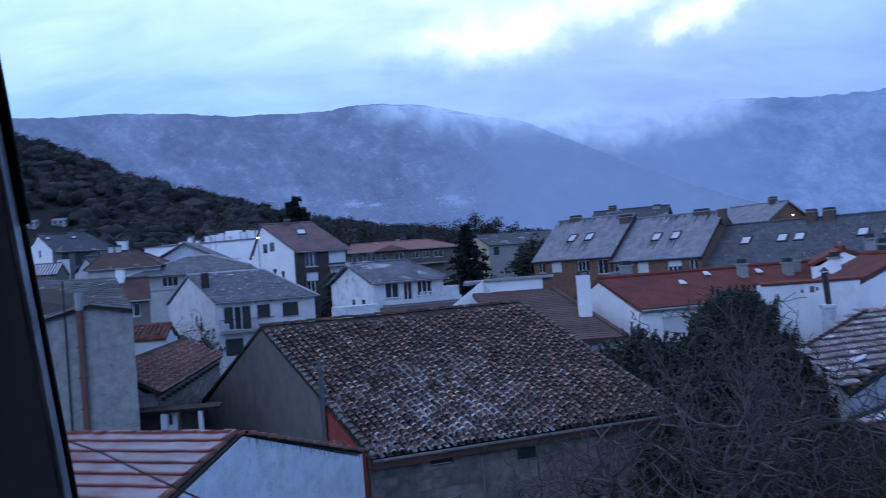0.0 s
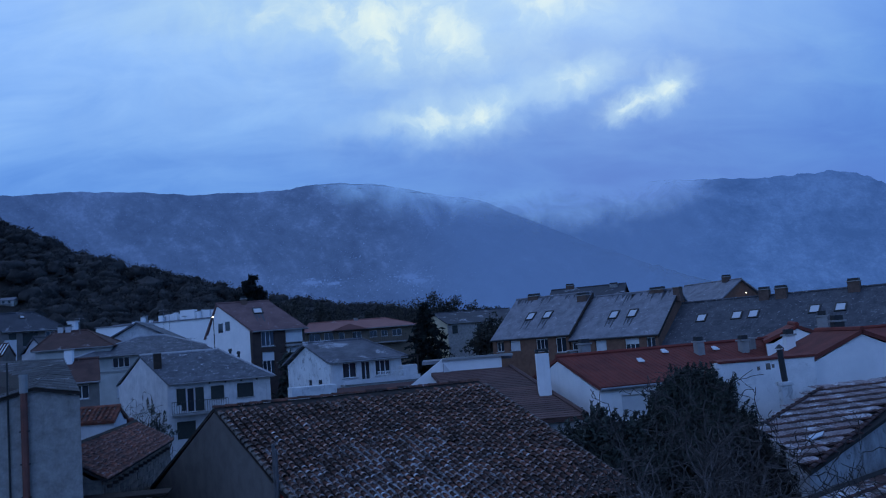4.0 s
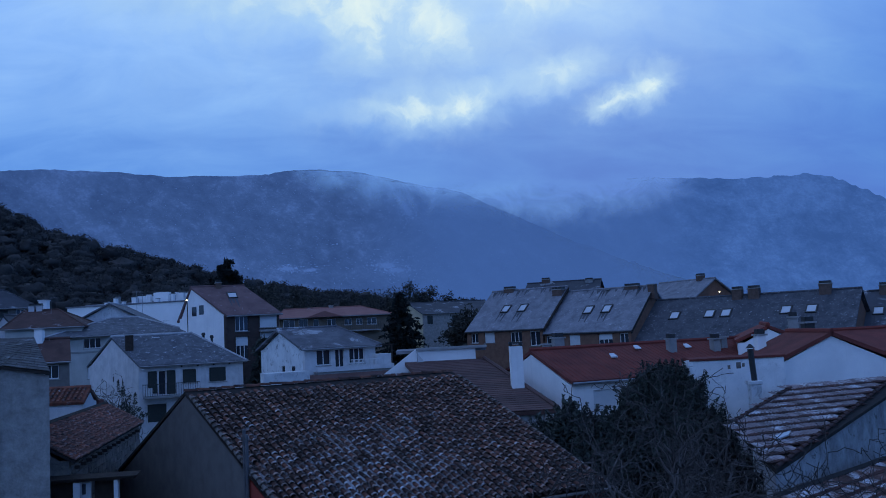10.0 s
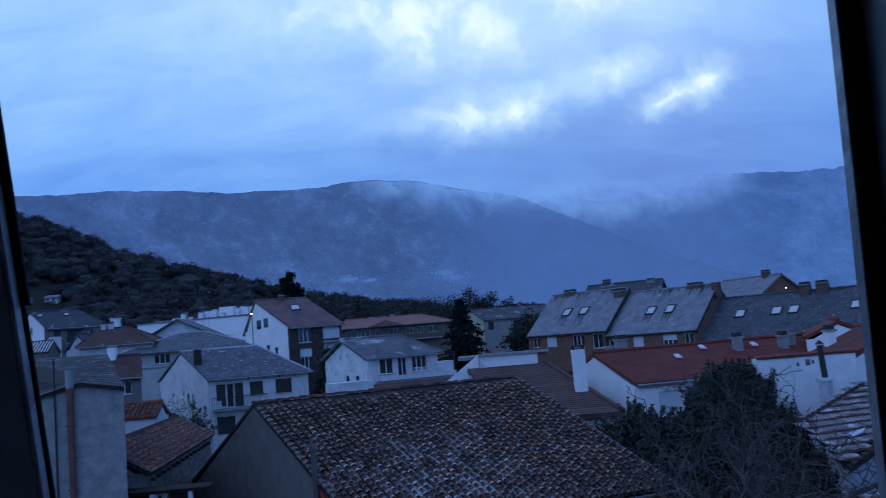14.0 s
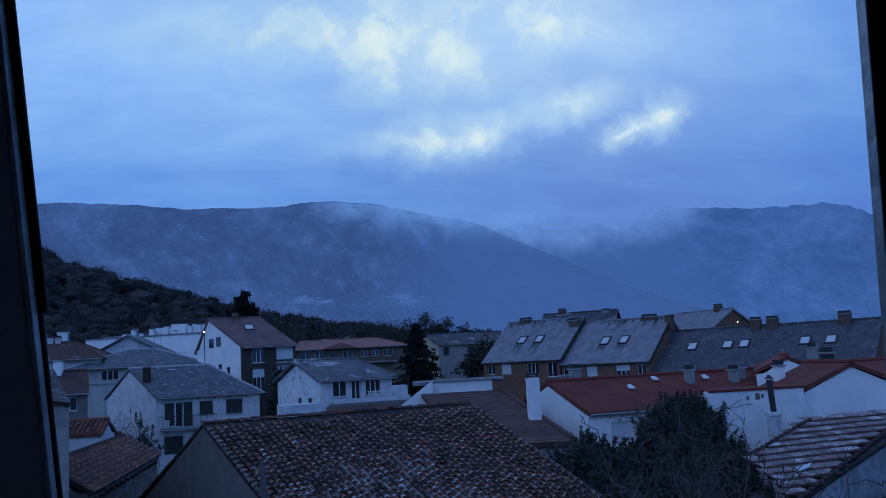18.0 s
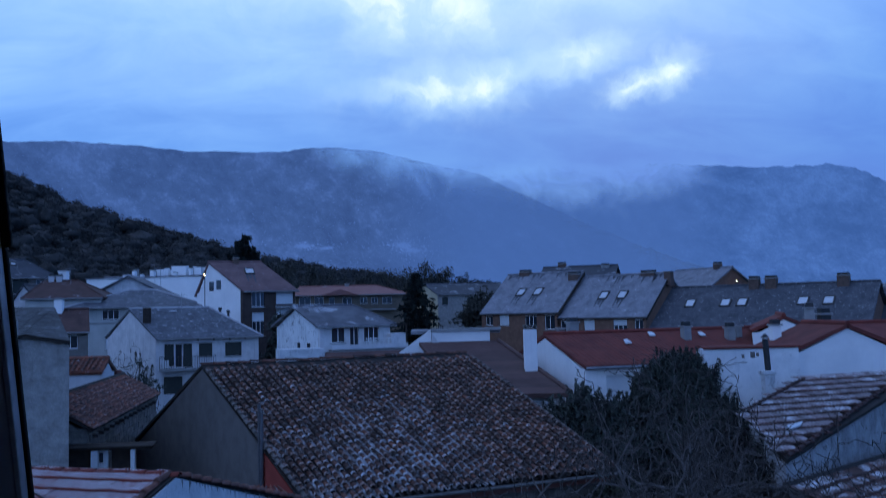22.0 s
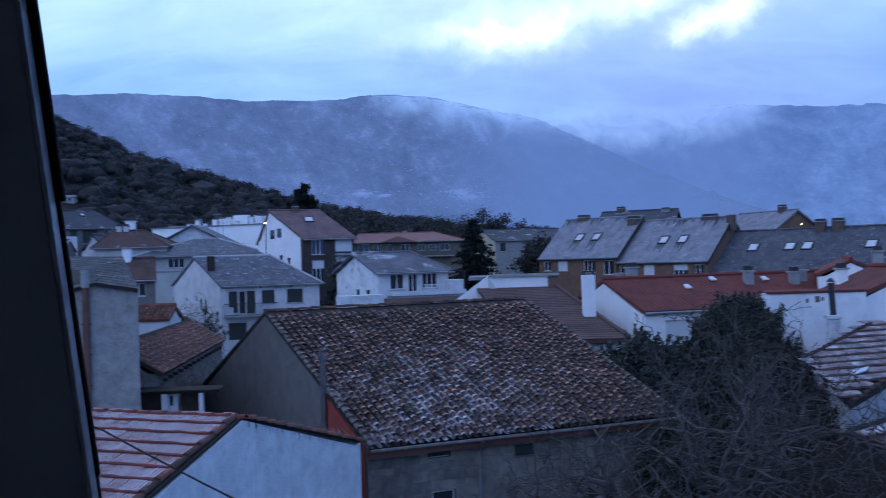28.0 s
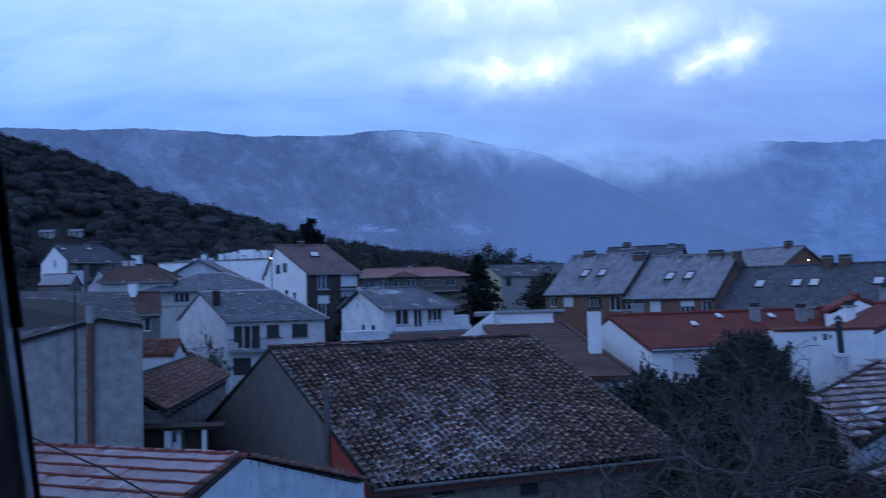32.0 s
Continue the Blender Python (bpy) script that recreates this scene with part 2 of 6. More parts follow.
WHITE = surface("white_render", (0.68, 0.67, 0.68), (0.50, 0.50, 0.52), 1.4, streak=0.3)
NEWWHITE = surface("fresh_white_render", (0.88, 0.87, 0.87), (0.76, 0.76, 0.77), 0.9, streak=0.12)
BRIGHTWHITE = surface("limewashed_render", (0.90, 0.90, 0.90), (0.82, 0.82, 0.83), 0.7)
WINGWHITE = surface("stained_white_render", (0.86, 0.85, 0.85), (0.70, 0.70, 0.71), 1.2, spots=(0.62, 0.62, 0.63), streak=0.2)
WHITE_OLD = surface("worn_white_render", (0.72, 0.73, 0.74), (0.50, 0.52, 0.55), 1.2, spots=(0.30, 0.31, 0.33), streak=0.35)
DARKWALL = surface("dark_cement_render", (0.185, 0.172, 0.163), (0.135, 0.125, 0.12), 2.2, streak=0.15, bump=0.5)
OCHRE = surface("ochre_render", (0.56, 0.49, 0.35), (0.44, 0.385, 0.28), 0.5)
BRICK = surface("orange_brick_wall", (0.23, 0.125, 0.088), (0.16, 0.088, 0.064), 2.5, grain=12)
BROWNWALL = surface("brown_brick_wall", (0.075, 0.055, 0.05), (0.05, 0.036, 0.034), 2.0, grain=12)
STONE = surface("granite_masonry", (0.27, 0.24, 0.21), (0.15, 0.13, 0.12), 2.2, bump=0.6, grain=14, spots=(0.10, 0.09, 0.08))
CANAL = surface("old_clay_tile", (0.168, 0.086, 0.068), (0.046, 0.027, 0.023), 1.6, grain=30, piece=0.5, spots=(0.035, 0.034, 0.03), bump=0.5, frost=0.05, frost_scale=4.0)
CANALLIP = surface("lichened_tile_end", (0.34, 0.255, 0.225), (0.12, 0.085, 0.075), 2.6, grain=40, piece=0.6, bump=0.5, frost=0.30, frost_scale=1.6, frost_at=(-1.2, 25.2, 5.0, 5.8, 0.09))
FLUE = surface("dull_steel_flue", (0.16, 0.16, 0.17), (0.10, 0.10, 0.11), 4.0, rough=0.5, metal=0.5)
# channel tone far below the covers: gap shade in the colour, plus frost
CANALSHADE = surface("frosted_gap_shade_tile", (0.05, 0.035, 0.03), (0.025, 0.02, 0.018), 2.4, grain=30, piece=0.4, frost=0.27, frost_scale=1.3, frost_at=(-1.2, 25.2, 5.0, 5.8, 0.11), bump=0.5)
REDTILE = surface("red_clay_tile", (0.215, 0.055, 0.043), (0.135, 0.038, 0.033), 1.2, grain=25, piece=0.12, bump=0.4)
REDFROST = surface("frosted_red_tile", (0.42, 0.27, 0.26), (0.30, 0.16, 0.15), 1.6, grain=25, frost=1.15, frost_scale=1.3)
BROWNTILE = surface("brown_concrete_tile", (0.15, 0.088, 0.078), (0.10, 0.058, 0.053), 0.7, grain=20, piece=0.15)
SLATE = surface("frosted_slate", (0.13, 0.14, 0.16), (0.065, 0.072, 0.085), 1.4, grain=7, frost=0.20, frost_scale=3.0, rough=0.7)
SLATEDARK = surface("dark_slate", (0.075, 0.08, 0.095), (0.05, 0.054, 0.064), 0.8, grain=9, frost=0.2, frost_scale=0.5, rough=0.65, piece=0.15)
GREYROOF = surface("grey_sheet_roof", (0.26, 0.26, 0.285), (0.15, 0.153, 0.175), 1.1, grain=5, frost=0.13, frost_scale=2.6, rough=0.75)
CEMENT = surface("cement", (0.33, 0.33, 0.33), (0.24, 0.24, 0.24), 2.0)
REDPAINT = surface("red_oxide_paint", (0.36, 0.072, 0.055), (0.26, 0.052, 0.042), 1.5)
PIPE = surface("brown_painted_pipe", (0.19, 0.065, 0.048), (0.12, 0.045, 0.035), 3.0, rough=0.5)
BLACK = surface("black_metal", (0.025, 0.025, 0.028), (0.016, 0.016, 0.018), 4.0, rough=0.5)
ZINC = surface("zinc_gutter", (0.30, 0.31, 0.33), (0.20, 0.21, 0.22), 3.0, rough=0.45, metal=0.6)
WOODDARK = surface("dark_stained_wood", (0.06, 0.045, 0.038), (0.035, 0.027, 0.024), 4.0)
SHUTTER = surface("dark_green_shutter", (0.022, 0.03, 0.028), (0.014, 0.02, 0.019), 6.0, rough=0.6)
FRAMEWHITE = surface("white_window_frame", (0.72, 0.73, 0.74), (0.62, 0.63, 0.65), 5.0, rough=0.5)
ALU = surface("dark_anodised_aluminium", (0.50, 0.495, 0.54), (0.43, 0.425, 0.47), 9.0, rough=0.8, bump=0.1)
ALULIGHT = surface("worn_aluminium_edge", (0.52, 0.52, 0.55), (0.28, 0.28, 0.31), 30.0, rough=0.4, metal=0.3, bump=0.2)
GASKET = surface("black_rubber", (0.012, 0.012, 0.013), (0.008, 0.008, 0.009), 20.0, rough=0.7)
PANE = glass("window_glass")
SKYPANE = glass("skylight_glass", (0.50, 0.53, 0.57), 0.15)
BLIND = surface("white_roller_blind", (0.66, 0.68, 0.70), (0.58, 0.60, 0.62), 3.0)
BARK = surface("grey_bark", (0.125, 0.108, 0.102), (0.045, 0.038, 0.036), 3.0, grain=30, bump=0.6)
LEAFDARK = surface("dark_evergreen_leaf", (0.044, 0.054, 0.043), (0.018, 0.023, 0.019), 2.0, rough=0.6, piece=0.45)
PINE = surface("conifer_needles", (0.016, 0.022, 0.019), (0.007, 0.010, 0.010), 1.0, piece=0.35)
SCRUB = surface("winter_scrub", (0.070, 0.066, 0.055), (0.030, 0.032, 0.028), 0.3, piece=0.4)
GROUND = surface("dark_winter_grass", (0.05, 0.055, 0.04), (0.025, 0.027, 0.022), 0.06, grain=2.0)
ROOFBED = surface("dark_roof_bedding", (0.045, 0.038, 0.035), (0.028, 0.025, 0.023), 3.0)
STONEBLOCK = surface("granite_block", (0.24, 0.205, 0.185), (0.13, 0.11, 0.10), 3.5, grain=45, piece=0.2, bump=0.7)
SHEDWALL = surface("streaked_white_render", (0.72, 0.73, 0.74), (0.52, 0.53, 0.55), 2.2, grain=22, streak=0.4, spots=(0.48, 0.49, 0.50), bump=0.6)
SLATENEAR = surface("weathered_slate", (0.085, 0.088, 0.098), (0.042, 0.045, 0.050), 1.2, grain=20, piece=0.3, frost=0.14, frost_scale=1.6, rough=0.7)
OLDRED = surface("weathered_red_tile", (0.23, 0.095, 0.07), (0.10, 0.05, 0.042), 3.0, grain=25, piece=0.5, spots=(0.06, 0.045, 0.042), bump=0.5, frost=0.06, frost_scale=5.0)
HEAVYFROST = surface("tile_under_frost", (0.30, 0.255, 0.26), (0.17, 0.135, 0.135), 2.0, grain=25, frost=0.42, frost_scale=1.3, piece=0.25)
THINFROST = surface("tile_with_thin_frost", (0.18, 0.115, 0.10), (0.09, 0.055, 0.05), 2.0, grain=25, frost=0.56, frost_scale=0.9, piece=0.25)
BROWNLIP = surface("bare_tile_edge", (0.10, 0.055, 0.050), (0.05, 0.030, 0.028), 2.0, grain=25, piece=0.3)
BROWNCHIM = surface("brown_brick_chimney", (0.16, 0.105, 0.085), (0.10, 0.066, 0.055), 3.0, grain=12)
OLDBRICK = surface("old_red_brick", (0.20, 0.075, 0.06), (0.12, 0.05, 0.042), 3.0, grain=14)
GREYROUGH = surface("rough_cement_and_shaded_front", (0.36, 0.345, 0.33), (0.225, 0.215, 0.207), 3.5, grain=16, bump=0.8, spots=(0.24, 0.24, 0.25), streak=0.3)
HEDGE = surface("dull_green_hedge_leaf", (0.034, 0.038, 0.026), (0.016, 0.018, 0.014), 1.0, rough=0.7, piece=0.4)
WOODS = surface("dark_wood_crowns", (0.060, 0.057, 0.055), (0.028, 0.029, 0.029), 0.04, grain=0.5, piece=0.22, bump=0.0)
BARKDARK = surface("dark_twig_bark", (0.085, 0.073, 0.070), (0.032, 0.027, 0.026), 2.0, grain=30)
CREAM = surface("cream_render", (0.50, 0.50, 0.48), (0.38, 0.38, 0.365), 0.8, streak=0.2)
OCHREDARK = surface("dull_ochre_render", (0.20, 0.16, 0.125), (0.14, 0.115, 0.09), 0.5)
PINKTILE = surface("pale_red_tile", (0.33, 0.15, 0.13), (0.24, 0.11, 0.095), 0.5, grain=8, frost=0.2, frost_scale=0.3)
SLATEMID = surface("frost_streaked_slate", (0.15, 0.155, 0.175), (0.07, 0.075, 0.09), 0.9, grain=7, frost=0.30, frost_scale=0.5, rough=0.7)
SLATEROW = surface("dark_streaked_slate", (0.105, 0.108, 0.122), (0.05, 0.053, 0.063), 1.2, grain=8, frost=0.15, frost_scale=5.0, rough=0.7, streak=0.6)
PURPLETILE = surface("purple_brown_tile", (0.21, 0.125, 0.122), (0.135, 0.08, 0.08), 0.9, grain=14, frost=0.05, frost_scale=3.0)
PEELING = surface("flaking_plaster", (0.42, 0.42, 0.43), (0.22, 0.21, 0.21), 1.6, spots=(0.10, 0.085, 0.08), streak=0.3)
LAMP = lamp_mat("street_lamp_glow", (1.0, 0.80, 0.42), 8.0)
VERGE = surface("mortared_verge_tile", (0.20, 0.175, 0.16), (0.09, 0.08, 0.073), 3.0, grain=30, piece=0.25, bump=0.6)
STAINED = surface("mould_stained_render", (0.78, 0.80, 0.82), (0.60, 0.62, 0.65), 0.9, spots=(0.20, 0.21, 0.23), streak=0.45)
MOSSY = surface("dark_moss_stain", (0.26, 0.265, 0.26), (0.16, 0.163, 0.16), 6.0)

OLDLIP = surface("pale_red_tile_end", (0.32, 0.17, 0.135), (0.16, 0.085, 0.07), 2.6, grain=40, piece=0.4, frost=0.15, frost_scale=2.0)
GUTTERGREY = surface("dull_grey_gutter", (0.19, 0.175, 0.165), (0.11, 0.10, 0.095), 4.0, rough=0.7)
BROWNDARK = surface("dark_brown_tile", (0.115, 0.062, 0.054), (0.07, 0.04, 0.036), 1.0, grain=10, frost=0.05)
HIPLEAD = surface("pale_hip_mortar", (0.50, 0.50, 0.52), (0.34, 0.34, 0.36), 2.0)
STAIN = surface("dark_roof_stain", (0.11, 0.115, 0.13), (0.075, 0.08, 0.09), 3.0)
# ---- building helpers ----
def thing(name, m, label, category, group="", kind=""):
    ob = new(name)
    ob.matrix_world = m
    ob.empty_display_size = 0.3
    return tagged(ob, label, category, group, kind)


def part(name, bm, material, parent, label=""):
    """Links a bmesh as one mesh object under a thing or a part, in the parent's own space."""
    me = bpy.data.meshes.new(name)
    bm.to_mesh(me)
    bm.free()
    me.materials.append(material)
    ob = new(name, me)
    ob.parent = parent
    return tagged(ob, label)


def share(name, me, parent, m):
    ob = new(name, me)
    ob.parent = parent
    ob.matrix_basis = m
    return ob


def mesh_of(bm, name, material):
    me = bpy.data.meshes.new(name)
    bm.to_mesh(me)
    bm.free()
    me.materials.append(material)
    return me


def solo(name, bm, material, label, category, kind="", group=""):
    return tagged(new(name, mesh_of(bm, name, material)), label, category, group, kind)


def box(bm, x0, y0, z0, x1, y1, z1, m=None):
    v = [bm.verts.new(Vector(p) if m is None else m @ Vector(p)) for p in
         ((x0, y0, z0), (x1, y0, z0), (x1, y1, z0), (x0, y1, z0), (x0, y0, z1), (x1, y0, z1), (x1, y1, z1), (x0, y1, z1))]
    for f in ((0, 3, 2, 1), (4, 5, 6, 7), (0, 1, 5, 4), (1, 2, 6, 5), (2, 3, 7, 6), (3, 0, 4, 7)):
        bm.faces.new([v[i] for i in f])
    return v


def bx(*a, m=None):
    bm = bmesh.new()
    box(bm, *a, m=m)
    return bm


def bevelled(x0, y0, z0, x1, y1, z1, r=0.01):
    bm = bx(x0, y0, z0, x1, y1, z1)
    bmesh.ops.bevel(bm, geom=bm.edges[:], offset=r, segments=2, affect="EDGES", profile=0.5)
    return bm


def prism(bm, pts, d):
    """A flat outline, pushed along d."""
    d = Vector(d)
    a = [bm.verts.new(Vector(p)) for p in pts]
    b = [bm.verts.new(Vector(p) + d) for p in pts]
    bm.faces.new(a)
    bm.faces.new(b[::-1])
    k = len(pts)
    for i in range(k):
        j = (i + 1) % k
        bm.faces.new((a[j], a[i], b[i], b[j]))
    bmesh.ops.recalc_face_normals(bm, faces=bm.faces[:])
    return bm


def holed(L, z0, z1, t, holes):
    """An upright slab along x with rectangular openings right through it, in one piece; its outer face lies at y = 0."""
    bm = bmesh.new()
    xs = sorted({0, L, *[h[0] for h in holes], *[h[1] for h in holes]})
    zs = sorted({z0, z1, *[h[2] for h in holes], *[h[3] for h in holes]})
    got = {}

    def v(i, j, k):
        if (i, j, k) not in got:
            got[i, j, k] = bm.verts.new((xs[i], t * k, zs[j]))
        return got[i, j, k]

    def solid(i, j):
        if not (0 <= i < len(xs) - 1 and 0 <= j < len(zs) - 1):
            return False
        cx, cz = (xs[i] + xs[i + 1]) / 2, (zs[j] + zs[j + 1]) / 2
        return not any(h[0] < cx < h[1] and h[2] < cz < h[3] for h in holes)

    for i in range(len(xs) - 1):
        for j in range(len(zs) - 1):
            if not solid(i, j):
                continue
            bm.faces.new((v(i, j, 0), v(i + 1, j, 0), v(i + 1, j + 1, 0), v(i, j + 1, 0)))
            bm.faces.new((v(i, j + 1, 1), v(i + 1, j + 1, 1), v(i + 1, j, 1), v(i, j, 1)))
            if not solid(i - 1, j):
                bm.faces.new((v(i, j, 1), v(i, j, 0), v(i, j + 1, 0), v(i, j + 1, 1)))
            if not solid(i + 1, j):
                bm.faces.new((v(i + 1, j, 0), v(i + 1, j, 1), v(i + 1, j + 1, 1), v(i + 1, j + 1, 0)))
            if not solid(i, j - 1):
                bm.faces.new((v(i, j, 1), v(i + 1, j, 1), v(i + 1, j, 0), v(i, j, 0)))
            if not solid(i, j + 1):
                bm.faces.new((v(i, j + 1, 0), v(i + 1, j + 1, 0), v(i + 1, j + 1, 1), v(i, j + 1, 1)))
    return bm


def tube(pts, radius, sides=6, tip=None):
    """A round bar through the points; tip: the radius at its far end."""
    bm = bmesh.new()
    pts = [Vector(p) for p in pts]
    rings = []
    for i, p in enumerate(pts):
        d = (pts[min(i + 1, len(pts) - 1)] - pts[max(i - 1, 0)]).normalized()
        a = d.orthogonal().normalized()
        b = d.cross(a)
        r = radius if tip is None else radius + (tip - radius) * i / (len(pts) - 1)
        rings.append([bm.verts.new(p + r * (a * math.cos(k * math.tau / sides) + b * math.sin(k * math.tau / sides))) for k in range(sides)])
    for r0, r1 in zip(rings, rings[1:]):
        for k in range(sides):
            bm.faces.new((r0[k], r0[(k + 1) % sides], r1[(k + 1) % sides], r1[k]))
    bm.faces.new(rings[0][::-1])
    bm.faces.new(rings[-1])
    return bm


def window(parent, x0, x1, z0, z1, depth=0.12, lights=2, kind="glass", sill=True, y=0.0, frame_mat=None, blind=0.0):
    """A window set into an opening of a wall that faces -y."""
    fm = frame_mat or FRAMEWHITE
    w = part("window", holed(x1 - x0, z0, z1, 0.05, [(0.06 + i * (x1 - x0 - 0.06) / lights, (i + 1) * (x1 - x0 - 0.06) / lights, z0 + 0.06, z1 - 0.06) for i in range(lights)]), fm, parent)
    w.location = (x0, y + depth, 0)
    if kind == "shutter":
        part("shutter", bx(0.03, -0.05, z0 + 0.03, (x1 - x0) - 0.03, 0.02, z1 - 0.03), SHUTTER, w, "dark closed shutter")
    elif kind == "blind":
        part("blind", bx(0.05, -0.02, z0 + 0.05, (x1 - x0) - 0.05, 0.02, z1 - 0.05), BLIND, w, "white lowered roller blind")
    else:
        for i in range(lights):
            part("pane", bx(0.05 + i * (x1 - x0 - 0.06) / lights, 0.015, z0 + 0.05, 0.01 + (i + 1) * (x1 - x0 - 0.06) / lights, 0.03, z1 - 0.05), PANE, w)
        if blind:
            part("blind", bx(0.05, -0.02, z1 - 0.05 - blind * (z1 - z0), (x1 - x0) - 0.05, 0.012, z1 - 0.05), BLIND, w, "white roller blind drawn part way down")
    if sill:
        part("sill", bx(-0.06, -depth - 0.06, z0 - 0.06, (x1 - x0) + 0.06, 0.0, z0 - 0.002), CEMENT, w)
    return w


def slab_between(a, b, c, d, t):
    """A roof slab under four corners (eave left, eave right, ridge right, ridge left), t thick downwards."""
    bm = bmesh.new()
    a, b, c, d = Vector(a), Vector(b), Vector(c), Vector(d)
    nrm = (b - a).cross(d - a).normalized()
    if nrm.z < 0:
        nrm = -nrm
    return prism(bm, [a, b, c] if (c - d).length < 0.01 else [a, b, c, d], nrm * -t)


def house(name, place, psi, L, w, eave, rise, label, wall=None, roof=None, front=(), over=0.3, base=-0.6, ridge_at=0.5, gable_mat=None,
          t=0.14, hips=(0, 0), category="house", front_mat=None, skew=0.0, group="", gutter=True, back_over=None, gable_over=None, low=0.17, cap=True):
    """A house with its front along its own x axis and its ridge parallel to the front. skew: how far its side walls lean off the square.
    front: openings of the front wall; hips: how far the ridge stops short at its left and right end."""
    h = thing(name, pose(place[0], place[1], 0, 0, 0, psi), label, category, group)
    wall, roof, ft = wall or WHITE, roof or SLATE, 0.28
    go = over if gable_over is None else gable_over
    bo = over if back_over is None else back_over

    def add(nm, bm, mat, lab=""):
        for v in bm.verts:
            v.co.x += skew * v.co.y
        return part(nm, bm, mat, h, lab)

    yr, zr = w * ridge_at, eave + rise
    k, kb = rise / yr, rise / (w - yr)
    add("wall", holed(L, base, eave - low, ft, [o[:4] for o in front]), front_mat or wall)
    add("wall", bx(0, w - ft, base, L, w, eave - low), wall)
    for xx, hip in ((0, hips[0]), (L - ft, hips[1])):
        g = bmesh.new()
        if hip:
            box(g, xx, ft + 0.002, base, xx + ft, w - ft - 0.002, eave - low)
        else:
            prism(g, [(xx, ft + 0.002, base), (xx, w - ft - 0.002, base), (xx, w - ft - 0.002, eave - low), (xx, yr, zr - low), (xx, ft + 0.002, eave - low)], (ft, 0, 0))
        add("gable_wall", g, gable_mat or wall)
    for o in front:
        window(h, *o[:4], **(o[4] if len(o) > 4 else {}))
    e0, e1 = Vector((-go, -over, eave - k * over)), Vector((L + go, -over, eave - k * over))
    b0, b1 = Vector((-go, w + bo, eave - kb * bo)), Vector((L + go, w + bo, eave - kb * bo))
    r0, r1 = Vector((hips[0] - (0 if hips[0] else go), yr, zr)), Vector((L - hips[1] + (0 if hips[1] else go), yr, zr))
    add("roof", slab_between(e0, e1, r1, r0, t), roof)
    add("roof", slab_between(b0, b1, r1, r0, t), roof)
    if hips[0]:
        add("roof", slab_between(b0, e0, r0, r0, t), roof)
    if hips[1]:
        add("roof", slab_between(e1, b1, r1, r1, t), roof)
    if gutter:
        add("gutter", tube([e0 + Vector((0, -0.07, -0.10)), e1 + Vector((0, -0.07, -0.10))], 0.065, 6), ZINC if gutter is True else gutter)
    if cap:
        add("ridge_cap", tube([r0 + Vector((0, 0, 0.02)), r1 + Vector((0, 0, 0.02))], 0.10, 6), HIPLEAD if roof is SLATE else roof)
    for hip, ends, top in ((hips[0], (e0, b0), r0), (hips[1], (e1, b1), r1)):
        for e in ends if hip else ():
            add("hip_cap", tube([e + Vector((0, 0, 0.01)), top + Vector((0, 0, 0.02))], 0.08, 5), HIPLEAD if roof is SLATE else roof)
    return h


def chimney(parent, x, y, z, w, d, h, mat, hood=True):
    c = part("chimney", bevelled(x - w / 2, y - d / 2, z, x + w / 2, y + d / 2, z + h, 0.02), mat, parent)
    part("chimney_cap", bx(x - w / 2 - 0.05, y - d / 2 - 0.05, z + h + 0.001, x + w / 2 + 0.05, y + d / 2 + 0.05, z + h + 0.07), CEMENT, c)
    if hood:
        part("chimney_hood", bx(x - w / 2 + 0.03, y - d / 2 + 0.03, z + h + 0.072, x + w / 2 - 0.03, y + d / 2 - 0.03, z + h + 0.26), BLACK, c)
    return c


def ribs(parent, o, u, up, count, pitch, mat, name="tile_ribs", r=0.035):
    """Round ribs of a tiled slope, seen from afar: one joined piece."""
    o, u, up = Vector(o), Vector(u).normalized(), Vector(up)
    nrm = u.cross(up).normalized()
    if nrm.z < 0:
        nrm = -nrm
    bm = bmesh.new()
    for i in range(count):
        p = o + u * (i + 0.5) * pitch
        a = [bm.verts.new(p + u * x * r + nrm * y * r) for x, y in ((-1.3, 0.02), (-0.7, 0.8), (0.7, 0.8), (1.3, 0.02))]
        b = [bm.verts.new(p + up + u * x * r + nrm * y * r) for x, y in ((-1.3, 0.02), (-0.7, 0.8), (0.7, 0.8), (1.3, 0.02))]
        for k in range(3):
            bm.faces.new((a[k], a[k + 1], b[k + 1], b[k]))
        bm.faces.new(a)
    return tagged(part(name, bm, mat, parent), kind="stuff")


def barrel_tile(width, length, mat, name="tile", rise=0.5, thick=0.014, seg=6, lip=None, lift=0.030):
    """A half-round clay tile that lies along y, its low end at y = 0, wider there."""
    vs, fs = [], []
    m, mi = seg + 1, []
    for yy, wd, up, rad in ((0.0, width, lift, 0.5 - thick / width), (0.0, width, lift, 0.5), (length * 0.22, width * 0.97, lift * 0.78, 0.5), (length, width * 0.86, 0.0, 0.5)):
        for k in range(m):
            a = math.pi * k / seg
            vs.append((-math.cos(a) * wd * rad, yy, math.sin(a) * wd * rad * 2 * rise + up))
    for j in range(3):
        for k in range(seg):
            fs.append((j * m + k, j * m + k + 1, (j + 1) * m + k + 1, (j + 1) * m + k))
            mi.append(1 if lip and j < 2 else 0)
    me = bpy.data.meshes.new(name)
    me.from_pydata(vs, [], fs)
    me.polygons.foreach_set("use_smooth", [True] * len(fs))
    me.materials.append(mat)
    if lip:
        me.materials.append(lip)
    me.polygons.foreach_set("material_index", mi)
    return me


